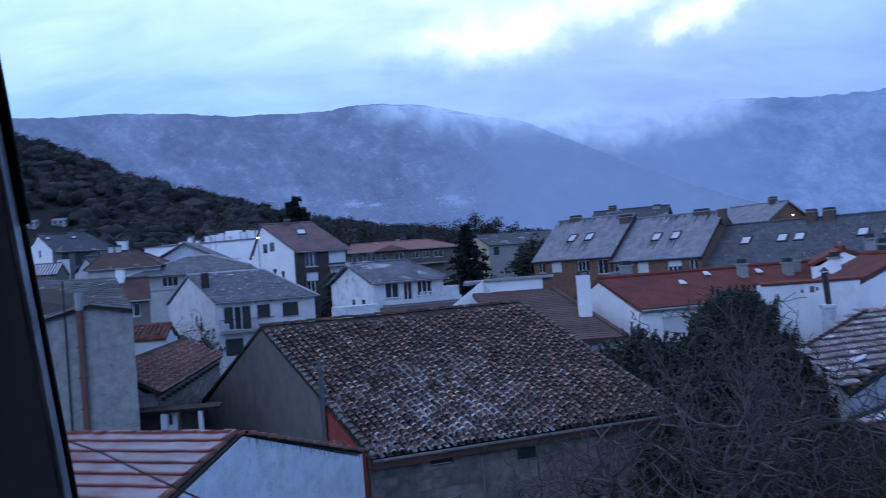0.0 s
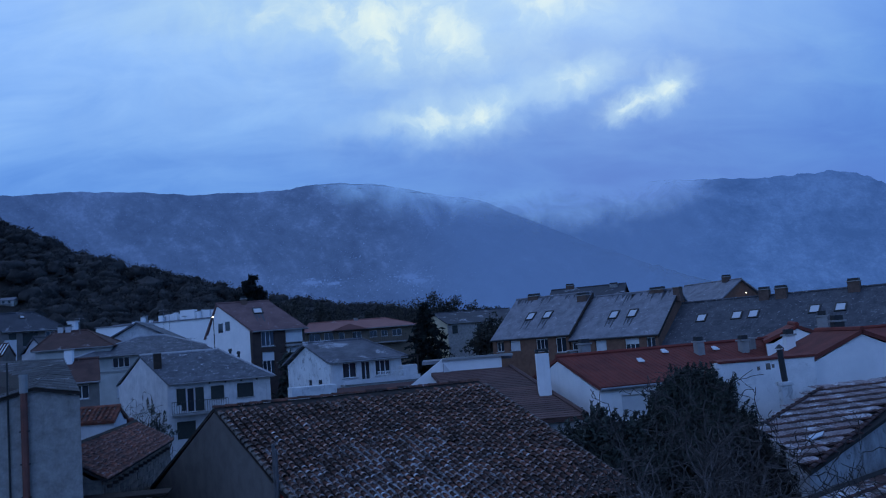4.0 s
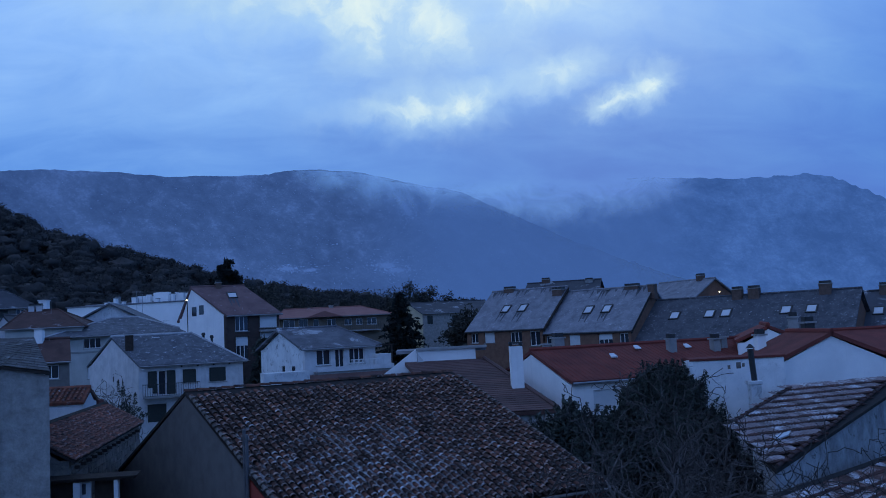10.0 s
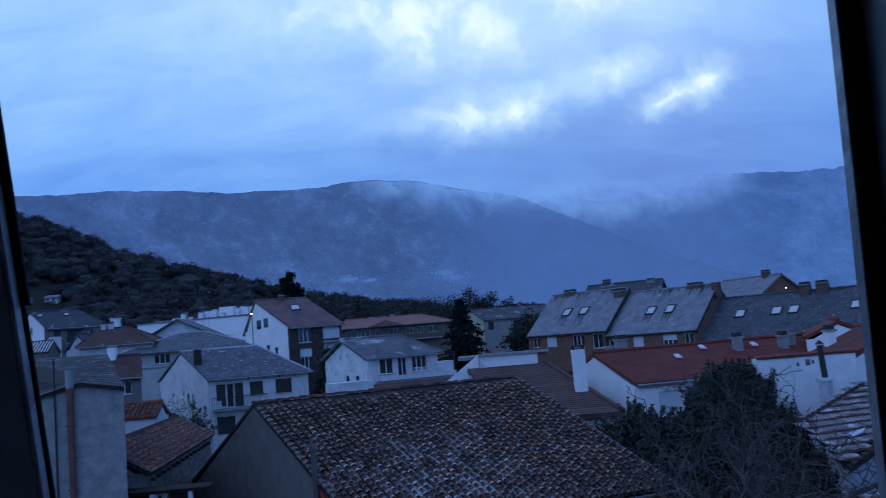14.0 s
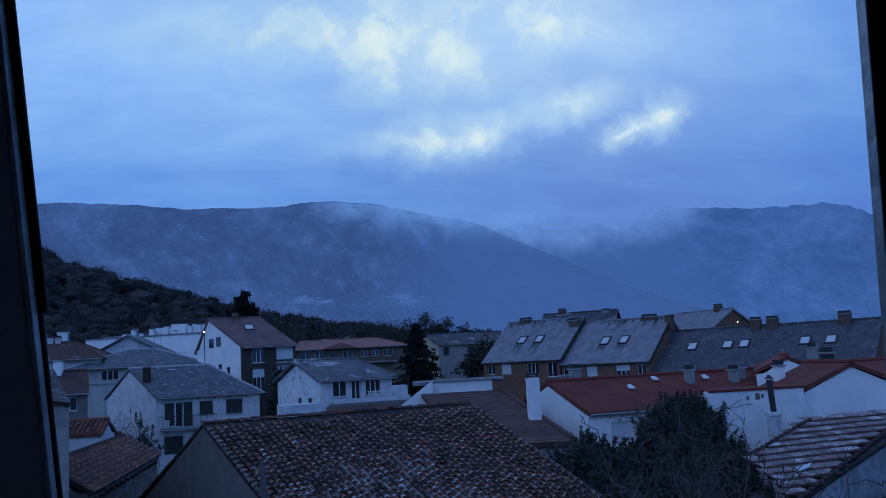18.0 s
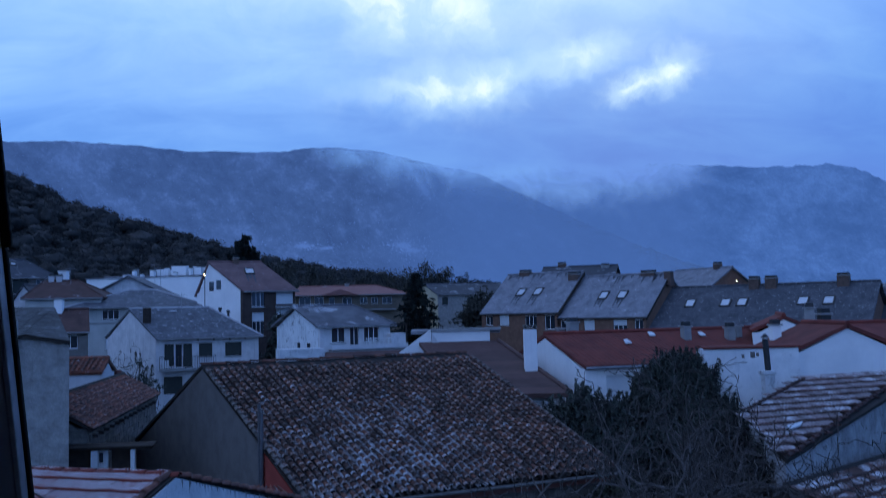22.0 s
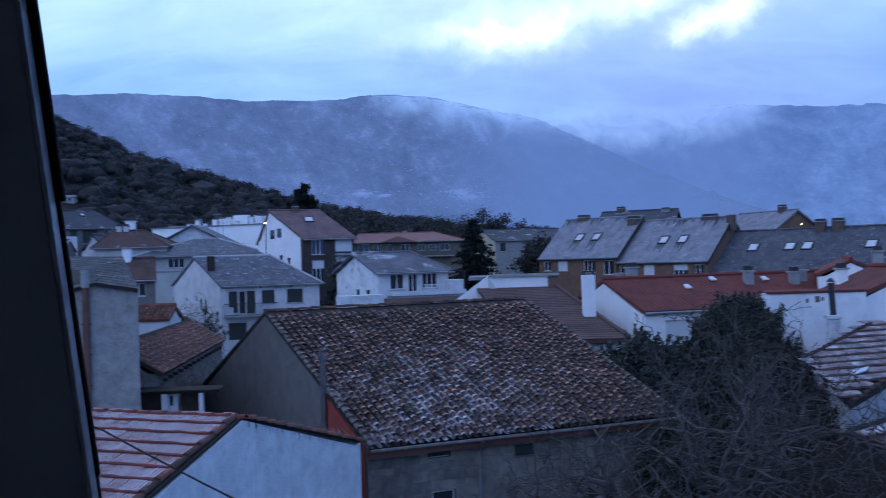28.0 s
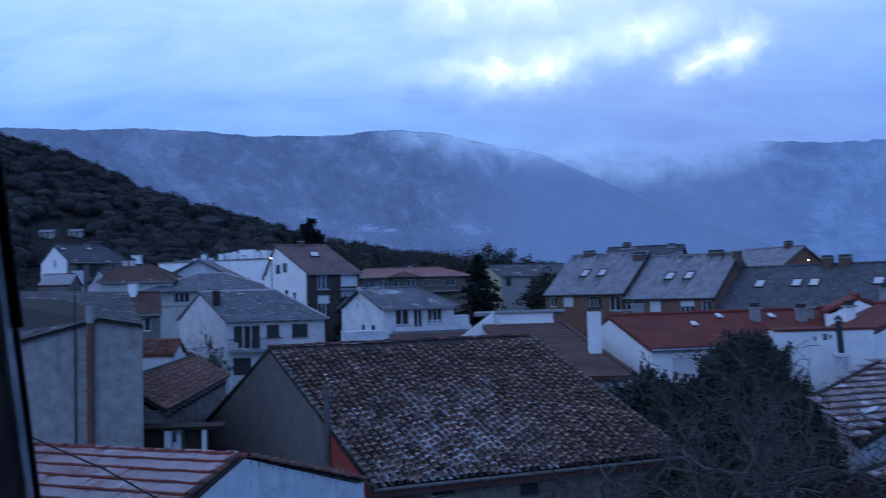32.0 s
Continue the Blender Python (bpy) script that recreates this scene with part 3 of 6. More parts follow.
def pan_tile(width, length, rib_mat, pan_mat, name="tile", waves=2, lip=None, band=0.26):
    """A pressed tile along y, its low end at y = 0: rounded ribs with frost-filled pans between them."""
    prof = []
    for w in range(waves):
        prof += [((w + x) / waves, z * min(1.0, 1.4 / waves)) for x, z in ((0.0, 0.0), (0.12, 0.022), (0.25, 0.034), (0.39, 0.022), (0.50, 0.004), (0.76, 0.0))]
    prof.append((1.0, 0.0))
    vs, fs, mi = [], [], []
    k = len(prof)
    for yy, lift in ((length * band, 0.030 * (1 - band)), (length, 0.0), (0.0, 0.030)):
        vs += [((x - 0.5) * width, yy, z + lift) for x, z in prof]
    vs += [((x - 0.5) * width, 0.0, z + 0.002) for x, z in prof]
    for i in range(k - 1):
        tone = 1 if i % 6 >= 3 else 0
        fs.append((i, i + 1, k + i + 1, k + i))
        mi.append(tone)
        fs.append((2 * k + i, 2 * k + i + 1, i + 1, i))
        mi.append(2 if lip else tone)
        fs.append((2 * k + i + 1, 2 * k + i, 3 * k + i, 3 * k + i + 1))
        mi.append(2)
    me = bpy.data.meshes.new(name)
    me.from_pydata(vs, [], fs)
    me.materials.append(rib_mat)
    me.materials.append(pan_mat)
    me.materials.append(lip or OLDRED)
    me.polygons.foreach_set("material_index", mi)
    return me


def basis(o, u, up):
    u, up = Vector(u).normalized(), Vector(up).normalized()
    nrm = u.cross(up).normalized()
    if nrm.z < 0:
        nrm = -nrm
    m = Matrix.Identity(4)
    for i, v in enumerate((u, up, nrm, Vector(o))):
        m.col[i][:3] = v
    return m


def lay_tiles(parent, o, u, up, cols, rows, pitch, course, meshes, rng, keep=None, limit=300, jig=0.012, name="tile", stagger=0.0):
    """Tiles in courses from the eave up. The first ones are parts, the rest one joined piece."""
    u, upn = Vector(u).normalized(), Vector(up).normalized()
    spots = []
    phase = [rng.uniform(-stagger, stagger) for c in range(cols)]
    for r in range(rows):
        for c in range(cols):
            if keep and not keep((c + 0.5) * pitch, (r + 0.5) * course):
                continue
            p = Vector(o) + u * ((c + 0.5) * pitch + rng.uniform(-jig, jig)) + upn * (r * course + (phase[c] if r else 0) + rng.uniform(-jig, jig) * 1.5)
            spots.append(basis(p, u, upn) @ pose(0, 0, rng.uniform(0, jig * 0.5), rng.uniform(-1.5, 1.5), rng.uniform(-3, 3), rng.uniform(-2.5, 2.5)))
    for m in spots[:limit]:
        share(name, rng.choice(meshes), parent, m)
    if spots[limit:]:
        vs, fs, mi = [], [], []
        for m in spots[limit:]:
            me = rng.choice(meshes)
            k = len(vs)
            vs += [tuple(m @ v.co) for v in me.vertices]
            for p in me.polygons:
                fs.append([k + q for q in p.vertices])
                mi.append(p.material_index)
        rest = bpy.data.meshes.new(name + "s")
        rest.from_pydata(vs, [], fs)
        rest.polygons.foreach_set("material_index", mi)
        for mt in meshes[0].materials:
            rest.materials.append(mt)
        ob = new(name + "s", rest)
        ob.parent = parent
        tagged(ob, kind="stuff")


def skylight(parent, x, y, k, eave, w=0.85, h=1.15, skew=0.0):
    """A roof window on the front slope, its middle at x, y of the house; k is the slope."""
    a = math.atan(k)
    m = Matrix.Translation((x + skew * y, y, eave + k * y)) @ pose(0, 0, 0, math.degrees(a))
    f = bmesh.new()
    for b in ((-w / 2, -h / 2, -w / 2 + 0.09, h / 2), (w / 2 - 0.09, -h / 2, w / 2, h / 2), (-w / 2 + 0.09, -h / 2, w / 2 - 0.09, -h / 2 + 0.1), (-w / 2 + 0.09, h / 2 - 0.12, w / 2 - 0.09, h / 2)):
        box(f, b[0], b[1], -0.02, b[2], b[3], 0.10)
    ob = part("skylight", f, BLACK, parent, "dark-framed roof window")
    ob.matrix_basis = m
    part("pane", bx(-w / 2 + 0.08, -h / 2 + 0.09, 0.03, w / 2 - 0.08, h / 2 - 0.11, 0.06), SKYPANE, ob)
    for s, wd, ln in ((-0.42, 0.10, 1.3), (-0.1, 0.16, 0.8), (0.28, 0.12, 1.5)):
        ln *= 0.8 + 0.4 * math.sin(7 * x + 9 * s) ** 2
        part("drip_stain", prism(bmesh.new(), [(s * w - wd, -h / 2, 0.004), (s * w + wd, -h / 2, 0.004), (s * w + wd * 0.4, -h / 2 - ln, 0.004), (s * w - wd * 0.3, -h / 2 - ln * 0.9, 0.004)], (0, 0, 0.004)), STAIN, ob)
    return ob


# ---- plants ----
def quads(name, spots, size, mat, rng, stretch=1.6):
    """Many small leaves or needle tufts, each a quad turned at random."""
    vs, fs = [], []
    for p in spots:
        a = Vector((rng.gauss(0, 1), rng.gauss(0, 1), rng.gauss(0, 1))).normalized()
        b = a.orthogonal().normalized()
        b = Matrix.Rotation(rng.uniform(0, math.tau), 3, a) @ b
        c = a.cross(b)
        s = size * rng.uniform(0.6, 1.35)
        k = len(vs)
        p = Vector(p)
        vs += [p - b * s * stretch, p + c * s * 0.55 + a * s * 0.15, p + b * s * stretch, p - c * s * 0.55 + a * s * 0.15]
        fs.append((k, k + 1, k + 2, k + 3))
    me = bpy.data.meshes.new(name)
    me.from_pydata([tuple(v) for v in vs], [], fs)
    me.materials.append(mat)
    return me


def limb_mesh(name, paths, mat, sides=5):
    """Branches as tapered tubes, joined; each path is a list of (point, radius)."""
    vs, fs = [], []
    for path in paths:
        first = len(vs)
        for i, (p, r) in enumerate(path):
            d = (path[min(i + 1, len(path) - 1)][0] - path[max(i - 1, 0)][0]).normalized()
            a = d.orthogonal().normalized()
            b = d.cross(a)
            for k in range(sides):
                q = p + r * (a * math.cos(k * math.tau / sides) + b * math.sin(k * math.tau / sides))
                vs.append(tuple(q))
        for i in range(len(path) - 1):
            for k in range(sides):
                j = first + i * sides
                fs.append((j + k, j + (k + 1) % sides, j + sides + (k + 1) % sides, j + sides + k))
    me = bpy.data.meshes.new(name)
    me.from_pydata(vs, [], fs)
    me.materials.append(mat)
    return me


def grow(rng, p, d, length, r, level, out, gravity=0.0, wild=0.35, top=99.0):
    """A crooked branch and its side shoots: it runs straight for a hand's width or two, then kinks."""
    steps = max(4, int(length / 0.24)) if level < 3 else max(3, int(length / 0.16))
    path = [(p.copy(), r)]
    for i in range(steps):
        k = wild if rng.random() < 0.45 else wild * 0.3
        d = (d + Vector((rng.gauss(0, k), rng.gauss(0, k), rng.gauss(0, k) + gravity))).normalized()
        if p.z > top:
            d.z = -abs(d.z) * 0.4
        p = p + d * (length / steps)
        rr = r * (1 - 0.68 * (i + 1) / steps)
        path.append((p.copy(), max(rr, 0.0095)))
        if level < 4 and i >= 1 and rng.random() < (0.54 if level < 3 else 0.38):
            side = d.orthogonal().normalized()
            side = Matrix.Rotation(rng.uniform(0, math.tau), 3, d) @ side
            nd = (d * rng.uniform(0.2, 0.7) + side * rng.uniform(0.6, 1.0)).normalized()
            grow(rng, p, nd, length * rng.uniform(0.32, 0.58), max(rr * 0.66, 0.012), level + 1, out, gravity, wild, top)
    out[level].append(path)


def bare_tree(name, place, trunk_h, limb, limbs, seed, label, radius=0.14, gravity=0.04, top=99.0, mat=None, spread=0.9):
    rng = random.Random(seed)
    tr = thing(name, pose(*place), label, "tree")
    out = [[], [], [], [], []]
    p, path = Vector((0, 0, -0.6)), []
    for i in range(7):
        path.append((p.copy(), radius * (1.25 - 0.09 * i)))
        p = p + Vector((rng.gauss(0, 0.05), rng.gauss(0, 0.05), (trunk_h + 0.6) / 6))
    tr_mat = mat or BARK
    me = limb_mesh("trunk", [path], tr_mat, 8)
    ob = new("trunk", me)
    ob.parent = tr
    crown = path[-1][0]
    for i in range(limbs):
        a = math.tau * i / limbs + rng.uniform(-0.4, 0.4)
        d = Vector((math.cos(a) * spread, math.sin(a) * spread, rng.uniform(0.25, 1.1))).normalized()
        start = path[-1 - (i % 2)][0] + Vector((0, 0, -0.05))
        sub = [[], [], [], [], []]
        grow(rng, start, d, limb * rng.uniform(0.8, 1.2), radius * 0.28, 1, sub, gravity, 0.7, top)
        lm = new("limb", limb_mesh("limb", sub[1] + sub[2], tr_mat, 5))
        lm.parent = tr
        out[3] += sub[3]
        out[4] += sub[4]
    tw = new("twig_mass", limb_mesh("twig_mass", out[3] + out[4], mat or BARKDARK, 3))
    tw.parent = tr
    tagged(tw, kind="stuff")
    return tr


def conifer(name, place, h, r, seed, label, n=2600, low=0.12):
    rng = random.Random(seed)
    tr = thing(name, pose(*place), label, "tree")
    ob = new("trunk", limb_mesh("trunk", [[(Vector((0, 0, -0.6)), 0.16), (Vector((0, 0, h * 0.6)), 0.09), (Vector((0, 0, h)), 0.02)]], BARK, 7))
    ob.parent = tr
    spots, boughs = [], []
    z = h * low
    while z < h * 0.985:
        f = 1 - (z / h - low) / (1 - low)
        reach = r * (0.06 + 0.94 * f)
        for i in range(int(17 * f) + 6):
            a = rng.uniform(0, math.tau)
            ln = reach * rng.uniform(0.72, 1.12)
            tipz = z - ln * rng.uniform(0.12, 0.30)
            boughs.append([(Vector((0, 0, z)), 0.025), (Vector((math.cos(a) * ln, math.sin(a) * ln, tipz)), 0.008)])
            side = Vector((-math.sin(a), math.cos(a), 0))
            for k in range(max(5, int(n / 300 * (ln / r + 0.2)))):
                q = rng.random() ** 0.8
                w = 0.16 * ln * (1.05 - q)
                p = Vector((math.cos(a) * ln * q, math.sin(a) * ln * q, z + (tipz - z) * q + rng.gauss(0, 0.008 * h))) + side * rng.gauss(0, w)
                spots.append(tuple(p))
        z += h * (0.030 + 0.020 * f)
    bo = new("bough_frame", limb_mesh("bough_frame", boughs, BARK, 3))
    bo.parent = tr
    cr = new("crown", quads("crown", spots, 0.17, PINE, rng))
    cr.parent = tr
    return tr


def leafy(name, place, blobs, leaf, count, mat, seed, label, trunk=True, tufts=0):
    """A broadleaf crown: leaves in shells of uneven clumps. blobs: (x, y, z, radius) from the tree's base."""
    rng = random.Random(seed)
    tr = thing(name, pose(*place), label, "tree")
    spots, paths = [], []
    total = sum(b[3] ** 2 for b in blobs)
    for bxx, byy, bz, br in blobs:
        paths.append([(Vector((0, 0, 0.4)), 0.09), (Vector((bxx * 0.5, byy * 0.5, bz * 0.6)), 0.06), (Vector((bxx, byy, bz)), 0.02)])
        clumps = []
        for i in range(int(26 * br + 8)):
            d = Vector((rng.gauss(0, 1), rng.gauss(0, 1), rng.gauss(0, 1))).normalized() * br * rng.uniform(0.35, 1.05)
            clumps.append((Vector((bxx, byy, bz)) + d, br * rng.uniform(0.10, 0.22)))
        for i in range(int(count * br ** 2 / total)):
            c, s = rng.choice(clumps)
            spots.append(c + Vector((rng.gauss(0, s), rng.gauss(0, s), rng.gauss(0, s) * 1.15)))
    for i in range(tufts):
        bxx, byy, bz, br = rng.choice(blobs)
        d = Vector((rng.gauss(0, 1), rng.gauss(0, 1), abs(rng.gauss(0.3, 1)))).normalized() * br * 1.02
        ln = rng.uniform(0.35, 0.8)
        for k in range(70):
            f = rng.random()
            spots.append(Vector((bxx, byy, bz)) + d * (1 + 0.25 * f) + Vector((rng.gauss(0, 0.07 * (1.1 - f)), rng.gauss(0, 0.07 * (1.1 - f)), ln * f)))
    if trunk:
        tk = new("trunk", limb_mesh("trunk", [[(Vector((0, 0, -0.6)), 0.16), (Vector((0, 0, 1.6)), 0.11)]], BARK, 7))
        tk.parent = tr
        lb = new("branching", limb_mesh("branching", paths, BARK, 5))
        lb.parent = tr
    cr = new("crown", quads("crown", spots, leaf, mat, rng))
    cr.parent = tr
    return tr


def lump(vs, fs, c, rad, rng, rings=7, segs=10, rough=0.22):
    """Adds an uneven rounded mass to a vertex and face list."""
    k = len(vs)
    off = Vector((rng.uniform(0, 99), rng.uniform(0, 99), rng.uniform(0, 99)))
    for i in range(rings + 1):
        th = math.pi * i / rings
        for j in range(segs):
            ph = math.tau * j / segs
            d = Vector((math.sin(th) * math.cos(ph), math.sin(th) * math.sin(ph), math.cos(th)))
            q = 1 + rough * 2.0 * (noise.noise(d * 1.9 + off) + 0.6 * noise.noise(d * 4.5 + off))
            vs.append((c[0] + d.x * rad[0] * q, c[1] + d.y * rad[1] * q, c[2] + d.z * rad[2] * q))
    for i in range(rings):
        for j in range(segs):
            fs.append((k + i * segs + j, k + i * segs + (j + 1) % segs, k + (i + 1) * segs + (j + 1) % segs, k + (i + 1) * segs + j))


def dense_evergreen(name, place, blobs, leaf, per, sprigs, mat, seed, label):
    """A thick evergreen: a solid core added to block light under a shell of leaves, with upright leafy sprigs along its
    top. blobs: (x, y, z, rx, rz) in the world.
    """
    rng = random.Random(seed)
    tr = thing(name, pose(*place), label, "tree")
    o = Vector(place)
    vs, fs, spots, paths = [], [], [], []
    for bx0, by0, bz0, rx, rz in blobs:
        c = Vector((bx0, by0, bz0)) - o
        lump(vs, fs, c, (rx * 0.80, rx * 0.7, rz * 0.82), rng, 10, 14, 0.16)
        paths.append([(Vector((0, 0, 0.3)), 0.10), (Vector((c.x * 0.5, c.y * 0.5, c.z * 0.6)), 0.07), (c, 0.03)])
        for i in range(int(per * rx * rz)):
            d = Vector((rng.gauss(0, 1), rng.gauss(0, 1), rng.gauss(0.15, 1))).normalized()
            f = 0.80 + 0.22 * abs(noise.noise(d * 3.1 + c)) * 2 + rng.gauss(0, 0.05)
            spots.append(c + Vector((d.x * rx * f, d.y * rx * 0.9 * f, d.z * rz * f)))
        for i in range(int(sprigs * rx)):
            a = rng.uniform(0, math.tau)
            e = rng.uniform(0.35, 1.0)
            d = Vector((math.cos(a) * math.sqrt(max(0, 1 - e * e)), math.sin(a) * math.sqrt(max(0, 1 - e * e)), e))
            base = c + Vector((d.x * rx * 0.9, d.y * rx * 0.8, d.z * rz * 0.92))
            lean = Vector((d.x * 0.5 + rng.gauss(0, 0.2), d.y * 0.4, 1)).normalized()
            ln = rng.uniform(0.22, 0.62)
            for k in range(46):
                f = rng.random()
                w = 0.085 * (1.15 - f)
                spots.append(base + lean * ln * f + Vector((rng.gauss(0, w), rng.gauss(0, w), rng.gauss(0, 0.03))))
    me = bpy.data.meshes.new("inner_foliage")
    me.from_pydata(vs, [], fs)
    me.materials.append(mat)
    ob = new("inner_foliage", me)
    ob.parent = tr
    tk = new("trunk", limb_mesh("trunk", [[(Vector((0, 0, -0.6)), 0.17), (Vector((0, 0, 1.6)), 0.12)]], BARK, 7))
    tk.parent = tr
    lb = new("branching", limb_mesh("branching", paths, BARK, 5))
    lb.parent = tr
    cr = new("crown", quads("crown", spots, leaf, mat, rng))
    cr.parent = tr
    return tr


# ---- ground, hills, mountains ----
def fbm(x, y, s, o=5):
    return noise.fractal(Vector((x / s, y / s, 3.7)), 0.9, 2.1, o)


def smooth(a, b, x):
    t = min(1, max(0, (x - a) / (b - a)))
    return t * t * (3 - 2 * t)


def along(x, stops):
    for (x0, z0), (x1, z1) in zip(stops, stops[1:]):
        if x <= x1:
            t = max(0, (x - x0) / (x1 - x0))
            return z0 + (z1 - z0) * t
    return stops[-1][1]


def land():
    bm = bmesh.new()
    bmesh.ops.create_grid(bm, x_segments=80, y_segments=80, size=4800)
    for v in bm.verts:
        v.co.z = -0.6
    return solo("ground", bm, GROUND, "dark winter grassland and gardens between the houses", "ground", "structure")


land()


def relief(name, az0, az1, r0, r1, na, nr, height, mat, label):
    """Rising land laid out by bearing (x over y) and distance."""
    me = bpy.data.meshes.new(name)
    vs, fs = [], []
    for j in range(nr + 1):
        y = r0 + (r1 - r0) * j / nr
        for i in range(na + 1):
            a = az0 + (az1 - az0) * i / na
            vs.append((a * y, y, height(a, y)))
    for j in range(nr):
        for i in range(na):
            k = j * (na + 1) + i
            fs.append((k, k + 1, k + na + 2, k + na + 1))
    me.from_pydata(vs, [], fs)
    me.polygons.foreach_set("use_smooth", [True] * len(fs))
    me.materials.append(mat)
    return tagged(new(name, me), label, "backdrop", "", "structure")


def distance_mat(name, low, mid, high, fog_line, fog_soft, bare):
    """Far mountainside at dusk: misty haze is put into its colour and faint glow; cloud lies on it above the fog line.
    """
    m = bpy.data.materials.new(name)
    m.use_nodes = True
    n, l = nodes_of(m.node_tree)
    pos = n.new("ShaderNodeNewGeometry").outputs["Position"]
    sp = n.new("ShaderNodeSeparateXYZ")
    l.new(pos, sp.inputs[0])
    # slopes laid out by bearing and rise, so that the rock keeps one grain from foot to crest
    bearing = mathn(n, l, "DIVIDE", sp.outputs[0], sp.outputs[1])
    rise = mathn(n, l, "DIVIDE", sp.outputs[2], sp.outputs[1])
    st = n.new("ShaderNodeCombineXYZ")
    l.new(mathn(n, l, "MULTIPLY", mathn(n, l, "ADD", bearing, mathn(n, l, "MULTIPLY", rise, 0.35)), 3000.0), st.inputs[0])
    l.new(mathn(n, l, "MULTIPLY", rise, 3900.0), st.inputs[1])
    a = noisen(n, l, st.outputs[0], 0.0045, 5, 0.55, 0.6)
    b = noisen(n, l, st.outputs[0], 0.022, 6, 0.68, 0.4)
    c = noisen(n, l, st.outputs[0], 0.10, 4, 0.75)
    f = mathn(n, l, "ADD", mathn(n, l, "MULTIPLY", a.outputs["Fac"], 0.45), mathn(n, l, "ADD", mathn(n, l, "MULTIPLY", b.outputs["Fac"], 0.35), mathn(n, l, "MULTIPLY", c.outputs["Fac"], 0.2)))
    r = ramp(n, [(0.41, low), (0.5, mid), (0.59, high)])
    l.new(f, r.inputs[0])
    # pale rock and snow patches, thicker along some bands of the slope
    pr = ramp(n, [(0.54, (0, 0, 0)), (0.66, (1, 1, 1))])
    l.new(mathn(n, l, "ADD", mathn(n, l, "MULTIPLY", b.outputs["Fac"], 0.45), mathn(n, l, "ADD", mathn(n, l, "MULTIPLY", c.outputs["Fac"], 0.35), mathn(n, l, "MULTIPLY", a.outputs["Fac"], 0.22))), pr.inputs[0])
    col = mixc(n, l, mathn(n, l, "MULTIPLY", pr.outputs[0], bare), r.outputs[0], tuple(min(1, v * 1.9) for v in high))
    for pu, pv, pw, ph in SNOW:
        mp = n.new("ShaderNodeMapping")
        mp.vector_type = "TEXTURE"
        l.new(st.outputs[0], mp.inputs[0])
        mp.inputs["Location"].default_value, mp.inputs["Scale"].default_value = (3000 * (pu + 0.35 * pv), 3900 * pv, 0), (3000 * pw, 3900 * ph, 1)
        d = n.new("ShaderNodeVectorMath")
        d.operation = "LENGTH"
        l.new(mp.outputs[0], d.inputs[0])
        edge = ramp(n, [(0.30, (0.6, 0.6, 0.6)), (0.62, (0, 0, 0))])
        l.new(mathn(n, l, "MULTIPLY", d.outputs["Value"], mathn(n, l, "ADD", mathn(n, l, "MULTIPLY", mathn(n, l, "SUBTRACT", c.outputs["Fac"], 0.5), 3.0), b.outputs["Fac"])), edge.inputs[0])
        col = mixc(n, l, edge.outputs[0], col, tuple(v * 1.7 for v in high))
    # haze painted into the colour by bearing, thickest over the saddle
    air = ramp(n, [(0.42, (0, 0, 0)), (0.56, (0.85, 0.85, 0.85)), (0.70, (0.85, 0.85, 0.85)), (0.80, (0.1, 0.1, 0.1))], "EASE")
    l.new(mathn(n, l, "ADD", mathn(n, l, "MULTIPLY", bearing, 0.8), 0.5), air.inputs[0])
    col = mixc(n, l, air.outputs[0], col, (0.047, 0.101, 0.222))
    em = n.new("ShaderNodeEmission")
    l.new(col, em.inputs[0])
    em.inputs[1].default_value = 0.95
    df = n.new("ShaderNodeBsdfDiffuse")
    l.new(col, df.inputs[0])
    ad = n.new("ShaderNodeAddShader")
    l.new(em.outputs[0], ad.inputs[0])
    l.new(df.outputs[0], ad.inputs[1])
    line = ramp(n, [(p, (v, v, v)) for p, v in fog_line], "B_SPLINE")
    l.new(mathn(n, l, "ADD", mathn(n, l, "MULTIPLY", bearing, 0.8), 0.5), line.inputs[0])
    wv = noisen(n, l, st.outputs[0], 0.0075, 6, 0.62, 0.9)
    rag = mathn(n, l, "MULTIPLY", mathn(n, l, "SUBTRACT", wv.outputs["Fac"], 0.5), 0.06)
    fog = n.new("ShaderNodeMapRange")
    fog.interpolation_type = "SMOOTHSTEP"
    l.new(mathn(n, l, "SUBTRACT", mathn(n, l, "ADD", rise, rag), line.outputs[0]), fog.inputs["Value"])
    fog.inputs["From Min"].default_value, fog.inputs["From Max"].default_value = -fog_soft, fog_soft
    tr = n.new("ShaderNodeBsdfTransparent")
    mx = n.new("ShaderNodeMixShader")
    l.new(fog.outputs[0], mx.inputs[0])
    l.new(ad.outputs[0], mx.inputs[1])
    l.new(tr.outputs[0], mx.inputs[2])
    o = n.new("ShaderNodeOutputMaterial")
    l.new(mx.outputs[0], o.inputs[0])
    return m


NEAR_CREST = [(-1.2, 0.24), (-0.55, 0.212), (-0.468, 0.2061), (-0.404, 0.2054), (-0.34, 0.2007), (-0.276, 0.1921), (-0.211, 0.19), (-0.16, 0.1898), (-0.12, 0.193), (-0.068, 0.189),
              (-0.016, 0.176), (0.062, 0.157), (0.113, 0.132), (0.177, 0.100), (0.242, 0.073), (0.34, 0.045), (0.6, 0.02), (1.2, 0.01)]
